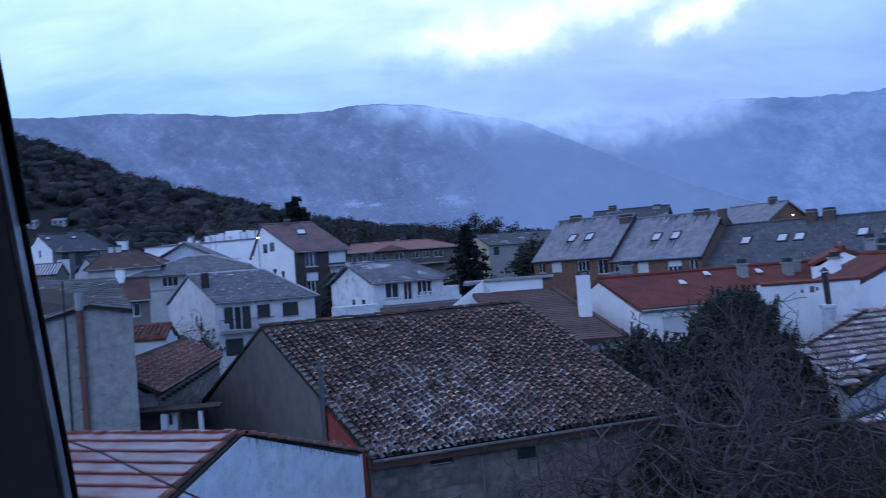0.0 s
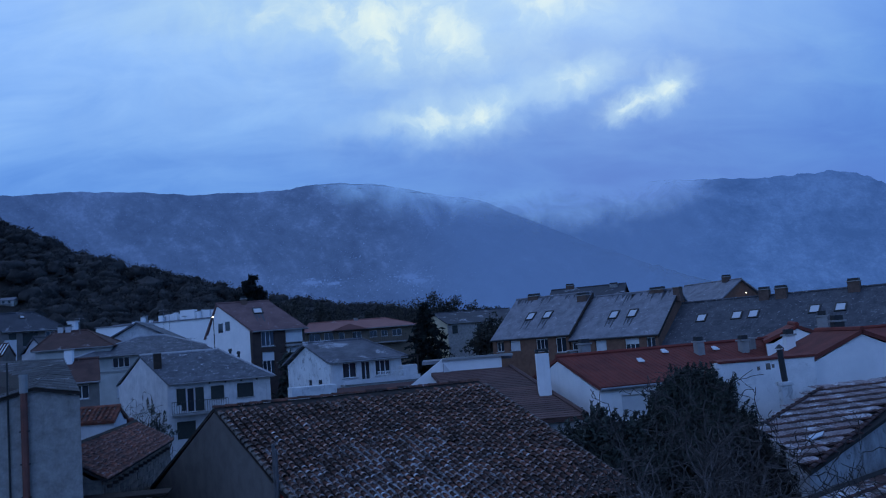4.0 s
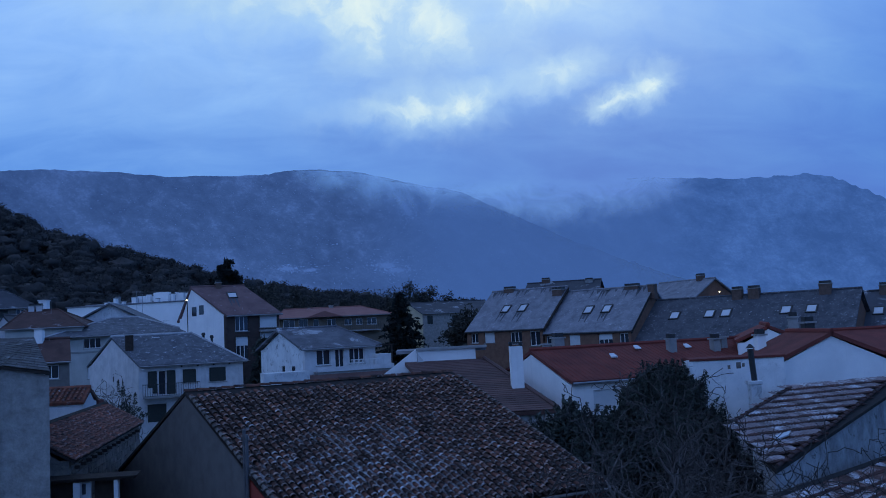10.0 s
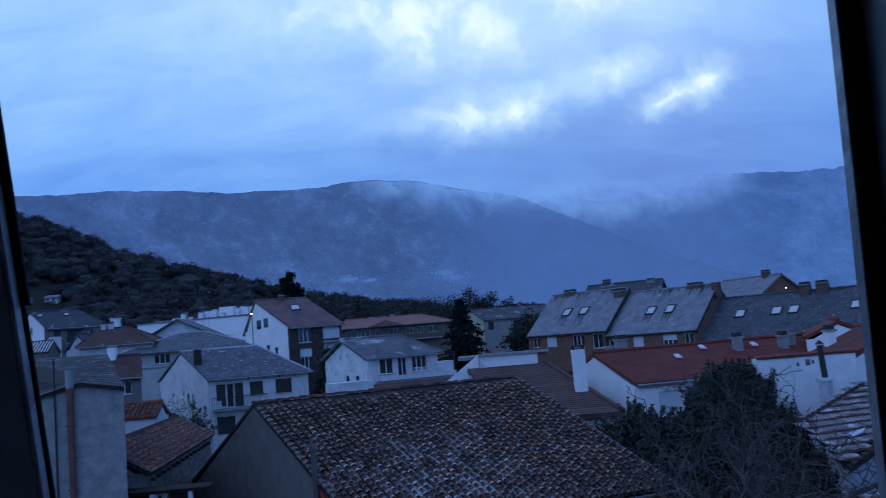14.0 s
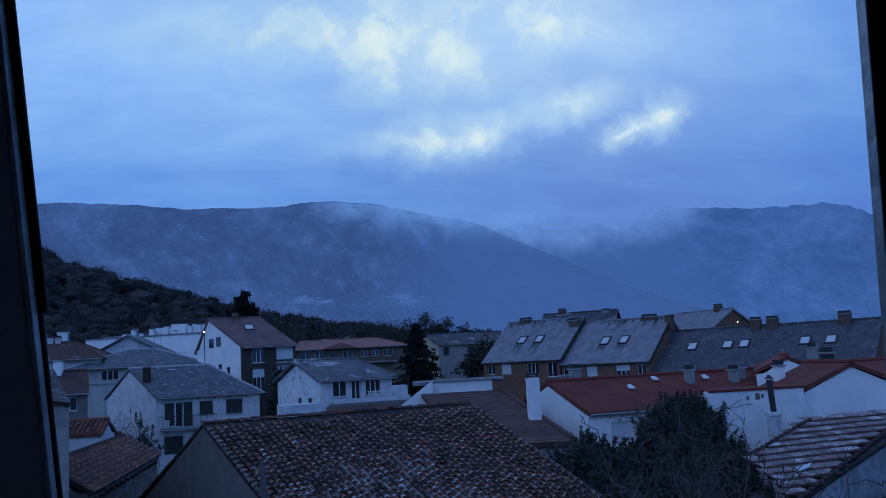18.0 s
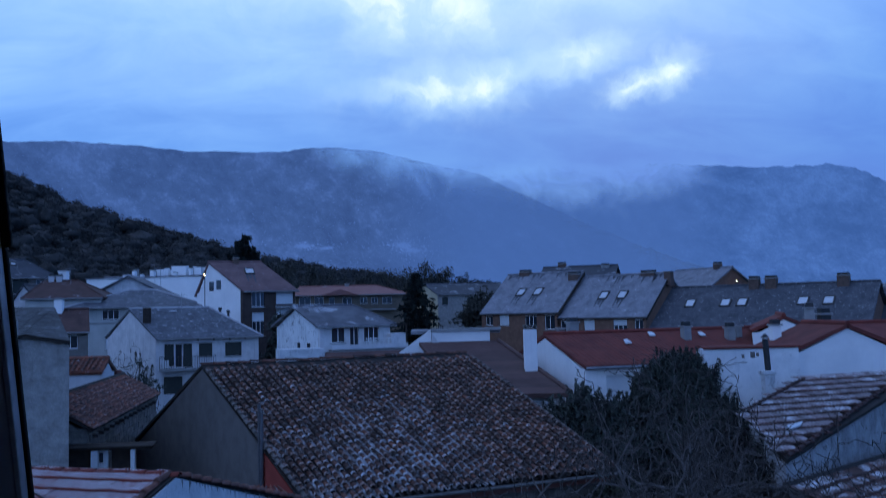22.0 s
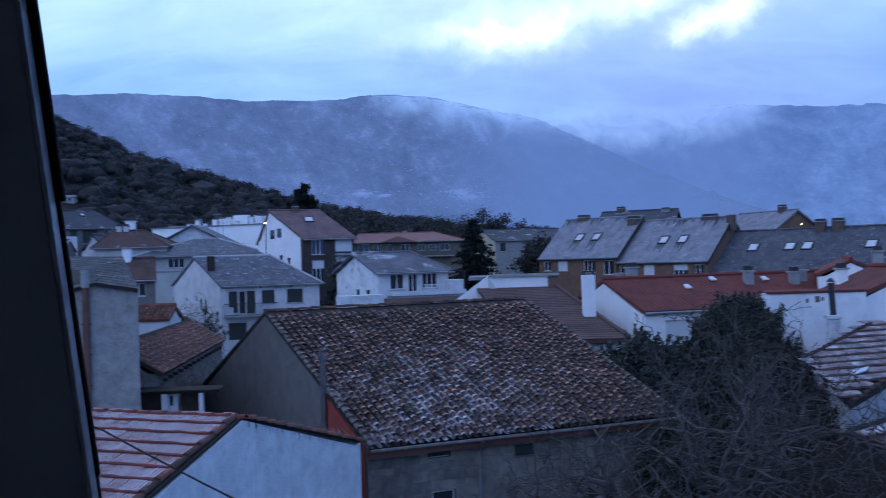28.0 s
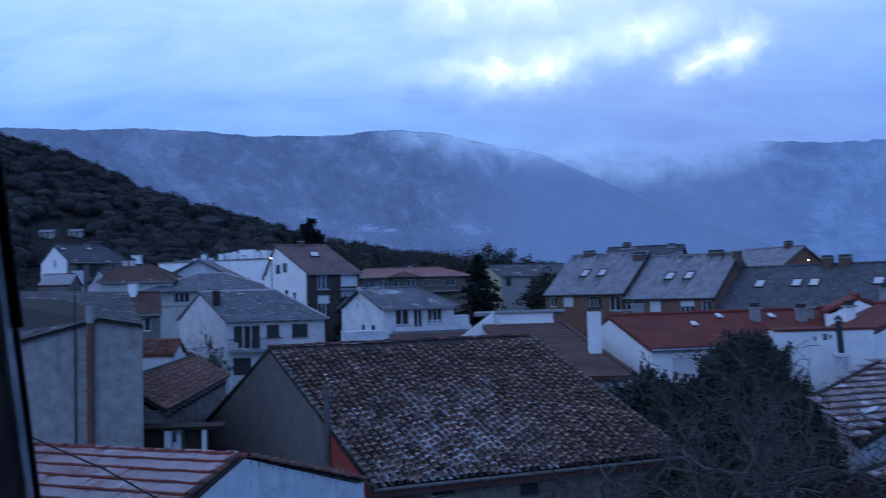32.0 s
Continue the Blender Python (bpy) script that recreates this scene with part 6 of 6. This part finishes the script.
# ---- low white building, brown roof and tall chimney ----
def brown_roof():
    h = thing("brown_roofed_annexe", pose(0, 0, 0), "low annexe with a broad brown tile roof under a white parapet", "house")
    tl, trr, brr, bl = Vector((-0.6, 41, 7.46)), Vector((3.10, 41, 7.46)), Vector((5.27, 33.5, 5.68)), Vector((1.2, 33.5, 5.68))
    part("wall", bx(1.4, 33.8, -0.6, 5.0, 34.1, 5.5), WHITE, h)
    part("wall", bx(-0.4, 40.6, -0.6, 2.9, 40.9, 7.3), WHITE, h)
    part("wall", prism(bmesh.new(), [(5.05, 33.6, -0.6), (2.95, 40.6, -0.6), (2.95, 40.6, 7.25), (5.05, 33.6, 5.55)], (-0.25, 0, 0)), WHITE, h)
    part("roof", slab_between(bl, brr, trr, tl, 0.15), BROWNTILE, h)
    n = 30
    nrm = (brr - bl).cross(tl - bl).normalized()
    for i in range(n):
        f0, f1 = i / n, (i + 1.1) / n
        a, b = bl.lerp(tl, f0), brr.lerp(trr, f0)
        c, d = brr.lerp(trr, min(1, f1)), bl.lerp(tl, min(1, f1))
        bm = bmesh.new()
        prism(bm, [a + nrm * 0.020, b + nrm * 0.020, c + nrm * 0.004, d + nrm * 0.004], nrm * 0.02)
        part("tile_course", bm, BROWNTILE, h)
    part("verge", tube([brr + nrm * 0.06, trr + nrm * 0.06], 0.09, 6), BROWNTILE, h)
    part("parapet", bx(0, 41.0, 7.3, 2.72, 41.3, 7.98), NEWWHITE, h, "white rendered parapet")
    part("parapet_coping", bx(-0.05, 40.85, 7.99, 3.25, 41.5, 8.1), CEMENT, h)
    part("gable_wall", prism(bmesh.new(), [(-1.7, 41.05, 6.9), (-0.02, 41.05, 6.9), (-0.02, 41.05, 8.1)], (0, 0.25, 0)), NEWWHITE, h, "white sloping gable wall")
    part("gable_wall", prism(bmesh.new(), [(0.0, 40.85, 7.45), (0.32, 40.85, 7.45), (0.0, 40.85, 7.0 + 0.9)], (0, 0.1, 0)), WHITE, h)
    part("flat_roof", bx(-1.0, 41.51, 7.85, 3.25, 45, 8.0), GREYROOF, h)


brown_roof()
st = thing("tall_chimney", pose(4.10, 36.5, 0), "tall white rendered chimney with a dark hood", "chimney")
part("shaft", bevelled(-0.26, -0.26, 6.1, 0.26, 0.26, 8.08, 0.02), NEWWHITE, st)
part("hood", bx(-0.27, -0.27, 8.18, 0.27, 0.27, 8.26), BLACK, st)
for sx in (-1, 1):
    for sy in (-1, 1):
        part("hood_leg", bx(sx * 0.2 - 0.04, sy * 0.2 - 0.04, 8.082, sx * 0.2 + 0.04, sy * 0.2 + 0.04, 8.178), BLACK, st)

# ---- red-roofed house and its neighbours ----
rd = house("red_roofed_house", (6.11, 35), 14.4, 12.6, 7, 6.65, 1.16, "white house with a plain red tile roof", wall=NEWWHITE, roof=REDTILE, over=0.12, skew=-0.08, gable_over=0.05,
           front=[glazed(0.9, 2.1, 5.2, 6.2, kind="blind")])
ribs(rd, (-0.04, -0.1, 6.65 - 0.03), (1, 0, 0), (-0.08 * 3.5, 3.55, 1.17), 57, 0.22, REDTILE, r=0.022)
for x, y in ((4.5, 2.8), (2.9, 2.0), (6.9, 2.6), (9.9, 2.4)):
    part("roof_vent", prism(bmesh.new(), [(x - 0.15, y - 0.14, 6.74 + 0.331 * y), (x + 0.15, y - 0.14, 6.74 + 0.331 * y), (x + 0.10, y + 0.14, 6.87 + 0.331 * y), (x - 0.10, y + 0.14, 6.87 + 0.331 * y)], (0, 0, -0.05)), FRAMEWHITE, rd, "pale roof vent")
chimney(rd, 1.2, 3.9, 7.5, 0.45, 0.45, 0.75, CEMENT)
chimney(rd, 0.55, 3.7, 7.5, 0.3, 0.3, 0.5, CEMENT, False)
chimney(rd, 6.0, 2.4, 7.1, 0.36, 0.36, 0.85, CEMENT)
chimney(rd, 8.1, 2.2, 7.0, 0.36, 0.36, 0.85, CEMENT)
chimney(rd, 8.7, 2.5, 7.3, 0.3, 0.3, 0.6, CEMENT, False)
wg = house("white_wing", (9.65, 31), 2, 3.45, 0.8, 7.44, 0.04, "stained white house wing under a red tile roof", wall=WINGWHITE, roof=REDTILE, over=0.06, gable_over=0.03, gutter=False, cap=False, t=0.08, low=0.1)
for i in range(9):
    part("quoin", bevelled(-0.10 + 0.05 * (i % 2), -0.03, 7.18 - 0.25 * i, 0.1, 0.12, 7.40 - 0.25 * i, 0.02), WINGWHITE, wg)
for x, z, s in ((1.42, 7.08, 0.06), (1.78, 7.12, 0.1), (1.95, 7.13, 0.06), (0.55, 6.9, 0.04)):
    part("plaster_hole", bevelled(x - s, -0.006, z - s, x + s * 0.7, 0.01, z + s * 1.2, 0.004), STONEBLOCK, wg, "patch of fallen plaster")
chimney(rd, 10.4, 1.4, 6.9, 0.5, 0.45, 1.1, WHITE)
stack = thing("stove_stack", pose(11.36, 29.6, 0), "white masonry stove stack with a tall black pipe", "chimney")
part("base", bevelled(-0.18, -0.18, -0.6, 0.18, 0.18, 6.55, 0.02), WHITE_OLD, stack)
part("cap", bevelled(-0.24, -0.22, 6.552, 0.22, 0.22, 6.68, 0.02), WHITE_OLD, stack)
part("pipe", tube([(0.02, 0, 6.68), (-0.04, 0, 7.75)], 0.10, 9), BLACK, stack, "black stove pipe")
part("rain_hat", tube([(-0.04, 0, 7.78), (-0.04, 0, 7.92)], 0.16, 9, 0.03), BLACK, stack)
gi = house("white_gable_house", (18.6, 31.6), 92, 3.4, 7.1, 6.65, 1.5, "white house gable under a dull red tile roof", wall=NEWWHITE, roof=REDTILE, over=0.12, gable_over=0.08, ridge_at=0.5, gutter=False)
house("brown_roofed_wing", (16.7, 34.9), 3, 8.0, 6, 7.2, 0.8, "long red-brown tile roof behind the white gable", wall=WHITE, roof=REDTILE, over=0.1)
chimney(gi, 2.2, 3.3, 7.9, 0.4, 0.4, 0.55, BLACK)
dm = house("dormer_house", (16.5, 37.2), 71, 6.0, 2.6, 7.85, 0.55, "small white gable with a red tile roof", wall=NEWWHITE, roof=REDTILE, over=0.1, gable_over=0.06, gutter=False)
chimney(dm, 1.0, 0.2, 7.9, 0.4, 0.4, 0.75, CEMENT)
chimney(gi, 2.9, 4.95, 7.2, 0.36, 0.36, 0.85, BRIGHTWHITE)

# ---- tiled roofs close by on the right ----
def right_roof():
    h = thing("frosted_tile_roof", pose(0, 0, 0), "low outhouse with a frosted brown tile roof and flaking white wall", "outbuilding")
    S = 1.7
    o = Vector((7.31 * S, 17.3 * S, 9 - 1.51 * S))
    u = Vector((math.cos(radians(20)), math.sin(radians(20)), 0))
    v = Vector((-math.sin(radians(20)), math.cos(radians(20)), 0))
    upn = (v * math.cos(radians(15)) + Vector((0, 0, math.sin(radians(15))))).normalized()
    nrm = u.cross(upn)

    def at(a, b, c=0.0):
        return o + u * a + upn * b + nrm * c
    # an oblique strip against the white walls: the courses cross it at a slant
    lo = lambda a: -2.62 + 0.525 * a
    hi = lambda a: min(0.03 + 0.555 * a - 0.06, 0.02)
    AL, AH, AR = -5.6, -4.45, 6.0
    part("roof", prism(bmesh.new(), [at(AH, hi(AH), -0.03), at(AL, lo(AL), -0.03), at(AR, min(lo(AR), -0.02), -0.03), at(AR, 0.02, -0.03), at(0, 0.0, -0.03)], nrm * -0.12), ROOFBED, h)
    rng = random.Random(21)
    meshes = [pan_tile(0.262, 0.54, HEAVYFROST, HEAVYFROST, lip=BROWNLIP, band=0.20), pan_tile(0.262, 0.56, HEAVYFROST, HEAVYFROST, lip=BROWNLIP, band=0.28)]
    for r in range(-16, 1):
        for c in range(-26, 24):
            a, b = c * 0.26, r * 0.44
            if lo(a) - 0.15 < b < hi(a) - 0.2 and a > AH + 0.351 * (b + 2.4):
                share("tile", rng.choice(meshes), h, basis(at(a + rng.uniform(-0.008, 0.008), b), u, upn) @ pose(0, 0, rng.uniform(0, 0.008), rng.uniform(-1, 1), rng.uniform(-2, 2), rng.uniform(-1, 1)))
    e0, e1 = at(AL, lo(AL)), at(5.4, lo(5.4))
    down = Vector((0, 0, -1))
    side = (e1 - e0).cross(Vector((0, 0, 1))).normalized()
    part("wall", prism(bmesh.new(), [e0 - side * 0.06 + down * 0.16, e1 - side * 0.06 + down * 0.16, e1 - side * 0.06 + down * (e1.z + 0.6), e0 - side * 0.06 + down * (e0.z + 0.6)], side * -0.25), PEELING, h, "flaking white plaster wall")
    vt = barrel_tile(0.13, 0.42, BROWNLIP, "verge_tile")
    d = (e1 - e0).normalized()
    for i in range(int((e1 - e0).length / 0.38)):
        share("verge_tile", vt, h, basis(e0 + d * i * 0.38 + Vector((0, 0, 0.03)), side * -1, d))
    f0, f1 = at(AH, hi(AH)), at(0, 0)
    for i in range(int((f1 - f0).length / 0.38)):
        share("verge_tile", vt, h, basis(f0 + d * i * 0.38 + Vector((0, 0, 0.02)), side * -1, d))
    part("skylight", prism(bmesh.new(), [at(-4.19, -3.88, 0.07), at(-4.25, -4.08, 0.07), at(-3.64, -3.89, 0.07), at(-3.34, -3.64, 0.07)], nrm * 0.04), SKYPANE, h, "small bright roof light")
    lower = Vector((8.3 * S, 14.9 * S, 9 - 2.24 * S))
    part("ledge", bevelled(lower.x, lower.y, lower.z - 0.1, lower.x + 4.5, lower.y + 0.5, lower.z, 0.03), WHITE_OLD, h)


right_roof()
k2 = house("corner_outhouse", (10.6, 20.1), 40, 9.0, 5.4, 3.55, 0.8, "small outhouse with a frosted tile roof", wall=WOODDARK, roof=ROOFBED, over=0.1, category="outbuilding", gutter=False, t=0.06, low=0.08)
lay_tiles(k2, Vector((-0.05, -0.12, 3.55)), (1, 0, 0), (0, 2.7, 0.8), 34, 7, 0.26, 0.40, [pan_tile(0.262, 0.47, THINFROST, THINFROST, lip=BROWNLIP)], RNG, limit=240, jig=0.006)

# ---- trees ----
conifer("spruce", (-23.4, 110, 0), 19.3, 8.0, 2, "tall dark spruce behind the brown house", n=44000, low=0.4)
conifer("fir_tree", (-1.25, 75, 0), 12.3, 4.8, 4, "dark fir tree with tiered drooping branches", n=13000, low=0.25)
dense_evergreen("evergreen_tree", (8.5, 31.0, 0), [(8.5, 31, 6.25, 0.85, 1.0), (7.75, 31, 5.85, 0.75, 0.95), (9.35, 31, 6.0, 0.8, 1.0), (8.5, 31, 4.6, 2.0, 1.6), (9.9, 31.1, 4.5, 1.25, 1.2), (7.2, 30.8, 4.4, 1.2, 1.2), (8.6, 31, 2.4, 2.6, 2.2), (10.6, 31, 2.6, 1.4, 1.9)],
                0.045, 5200, 26, LEAFDARK, 6, "dense dark evergreen tree beside the barn")
dense_evergreen("laurel_bush", (5.0, 29.6, 0), [(4.3, 29.6, 5.0, 0.7, 0.65), (5.05, 29.8, 5.25, 0.75, 0.8), (5.9, 29.8, 5.0, 0.85, 0.75), (4.9, 29.4, 4.1, 1.4, 1.1), (6.3, 29.5, 3.9, 1.3, 1.2), (5.6, 29.3, 2.2, 2.2, 1.9), (4.3, 29.2, 2.2, 1.4, 1.8)],
                0.055, 4200, 22, LEAFDARK, 26, "dark laurel bush with upright leafy shoots behind the barn")
dense_evergreen("dark_hedge", (7.0, 25.5, 0), [(5.6, 25.6, 2.4, 1.5, 1.6), (7.4, 25.4, 2.7, 1.6, 1.6), (9.2, 25.8, 2.5, 1.5, 1.5), (11.0, 25.8, 2.2, 1.4, 1.3), (6.6, 25.0, 1.0, 2.0, 1.4), (9.6, 25.4, 1.0, 2.0, 1.4)],
                0.05, 2200, 8, HEDGE, 61, "dense dark overgrown hedge behind the fruit trees")
bare_tree("bare_fruit_tree", (6.0, 20.0, 0), 4.1, 3.3, 15, 31, "leafless grey fruit tree with tangled twigs", radius=0.17, gravity=0.05, top=7.6, spread=0.9)
bare_tree("bare_fruit_tree", (2.4, 18.6, 0), 3.6, 2.9, 16, 47, "small leafless fruit tree in front of the barn wall", radius=0.17, gravity=0.05, top=6.3, spread=1.1)
bare_tree("bare_fruit_tree", (8.4, 18.6, 0), 3.0, 3.2, 15, 53, "leafless fruit tree with crossing branches", radius=0.15, gravity=0.05, top=6.3, spread=1.0)
bare_tree("bare_fruit_tree", (10.6, 18.2, 0), 2.9, 3.3, 18, 59, "leafless fruit tree beside the low outhouse", radius=0.14, gravity=0.05, top=5.9, spread=1.1)
bare_tree("bare_fruit_tree", (4.3, 17.4, 0), 4.3, 2.9, 18, 63, "low leafless fruit tree with kinked twigs", radius=0.17, gravity=0.05, top=6.9, spread=1.1)
bare_tree("bare_walnut_tree", (7.7, 24.0, 0), 4.0, 3.6, 18, 77, "leafless tree before the dark evergreen", radius=0.18, gravity=0.06, top=7.7)
bare_tree("bare_shrub", (-16.3, 47, 0), 4.9, 2.3, 14, 91, "small leafless shrub with dark clumps", radius=0.12, gravity=0.05, mat=BARKDARK)
leafy("garden_bush", (-15.9, 47.5, 0), [(0.1, 0, 6.4, 0.18), (0.3, 0.2, 6.1, 0.26), (0.2, 0, 5.75, 0.34), (-0.6, 0, 5.7, 0.26), (0.75, 0, 5.5, 0.34), (-1.0, 0.1, 5.3, 0.3), (0.25, 0, 5.35, 0.4), (1.2, 0.1, 5.2, 0.3), (-0.3, 0, 5.1, 0.42), (0.7, 0, 4.9, 0.4), (-0.8, 0, 4.7, 0.4)], 0.045, 1500, LEAFDARK, 12, "dark evergreen garden bush with loose thin shoots", tufts=6)


def far_trees():
    rng = random.Random(77)
    rows = [(-31, 19.5), (-28, 18.6), (-25.5, 19.0), (-22, 17.6), (-18.5, 17.2), (-16, 15.2), (-13, 15.6), (-10.5, 16.8), (-7.5, 16.9), (-4.0, 17.2), (-1.0, 18.0), (1.2, 16.8), (3.5, 16.8), (5.6, 15.9), (8.2, 14.8), (10.5, 14.0), (14, 13.5), (18, 13.2)]
    for x, top in rows:
        y = 160 + rng.uniform(-12, 25)
        f = y / 160
        hgt = (top - 9) * f + 9
        r = rng.uniform(2.0, 3.0)
        blobs = [(rng.uniform(-0.5, 0.5), 0, hgt - r * 0.75, r * 0.7), (rng.uniform(-2, 2), rng.uniform(-1, 1), hgt - r * 1.7, r), (rng.uniform(-2.5, 2.5), 0, hgt - r * 2.4, r * 1.1), (rng.uniform(-2.5, 2.5), 0, hgt * 0.4, r * 1.2)]
        leafy("distant_tree", (x * f, y, 0), blobs, 0.17, 2400, SCRUB, rng.randint(0, 9999), "distant leafless tree, a hazy crown of twigs")


far_trees()
leafy("dark_tree", (6.0, 100, 0), [(0, 0, 9.2, 1.9), (-1.5, 0, 7.8, 1.8), (1.4, 0, 7.8, 1.8), (0, 0, 6.2, 2.4)], 0.16, 5000, SCRUB, 15, "dark bare tree before the yellow house")
leafy("dark_tree", (-12.8, 73, 0), [(0, 0, 8.0, 0.8), (0.2, 0, 6.6, 1.0), (-0.1, 0, 5.4, 1.1)], 0.13, 2200, LEAFDARK, 16, "dark narrow evergreen beside the brown house")

# ---- small things ----
def aerial(x, y, z, h, psi, label="thin television aerial on a mast"):
    a = thing("tv_aerial", pose(x, y, z, 0, 0, psi), label, "aerial", "roof aerials")
    part("mast", tube([(0, 0, 0), (0, 0, h)], 0.02, 5), ZINC, a)
    part("boom", tube([(-0.5, 0, h - 0.1), (0.5, 0, h - 0.1)], 0.014, 5), ZINC, a)
    for i in range(6):
        part("element", tube([(-0.45 + i * 0.18, -0.22, h - 0.1), (-0.45 + i * 0.18, 0.22, h - 0.1)], 0.009, 4), ZINC, a)


aerial(-34.5, 84, 11.2, 2.6, 20)
aerial(-25.6, 83, 11.4, 2.2, 50)
aerial(-31.5, 100, 12.5, 2.4, 10)
aerial(-20.5, 72, 9.2, 1.6, 70)


def street_lamp(x, y, z):
    s = thing("street_lamp", pose(x, y, -0.6), "lit street lamp on a slim post", "street lamp", "street lamps")
    part("post", tube([(0, 0, 0), (0, 0, z)], 0.06, 6, 0.04), BLACK, s)
    bm = bmesh.new()
    bmesh.ops.create_icosphere(bm, subdivisions=2, radius=0.065)
    bmesh.ops.translate(bm, verts=bm.verts, vec=(0, -0.1, z + 0.15))
    part("lantern", bm, LAMP, s, "warm glowing lantern")


street_lamp(-19.75, 76.5, 12.95)
street_lamp(34.6, 98, 11.9)
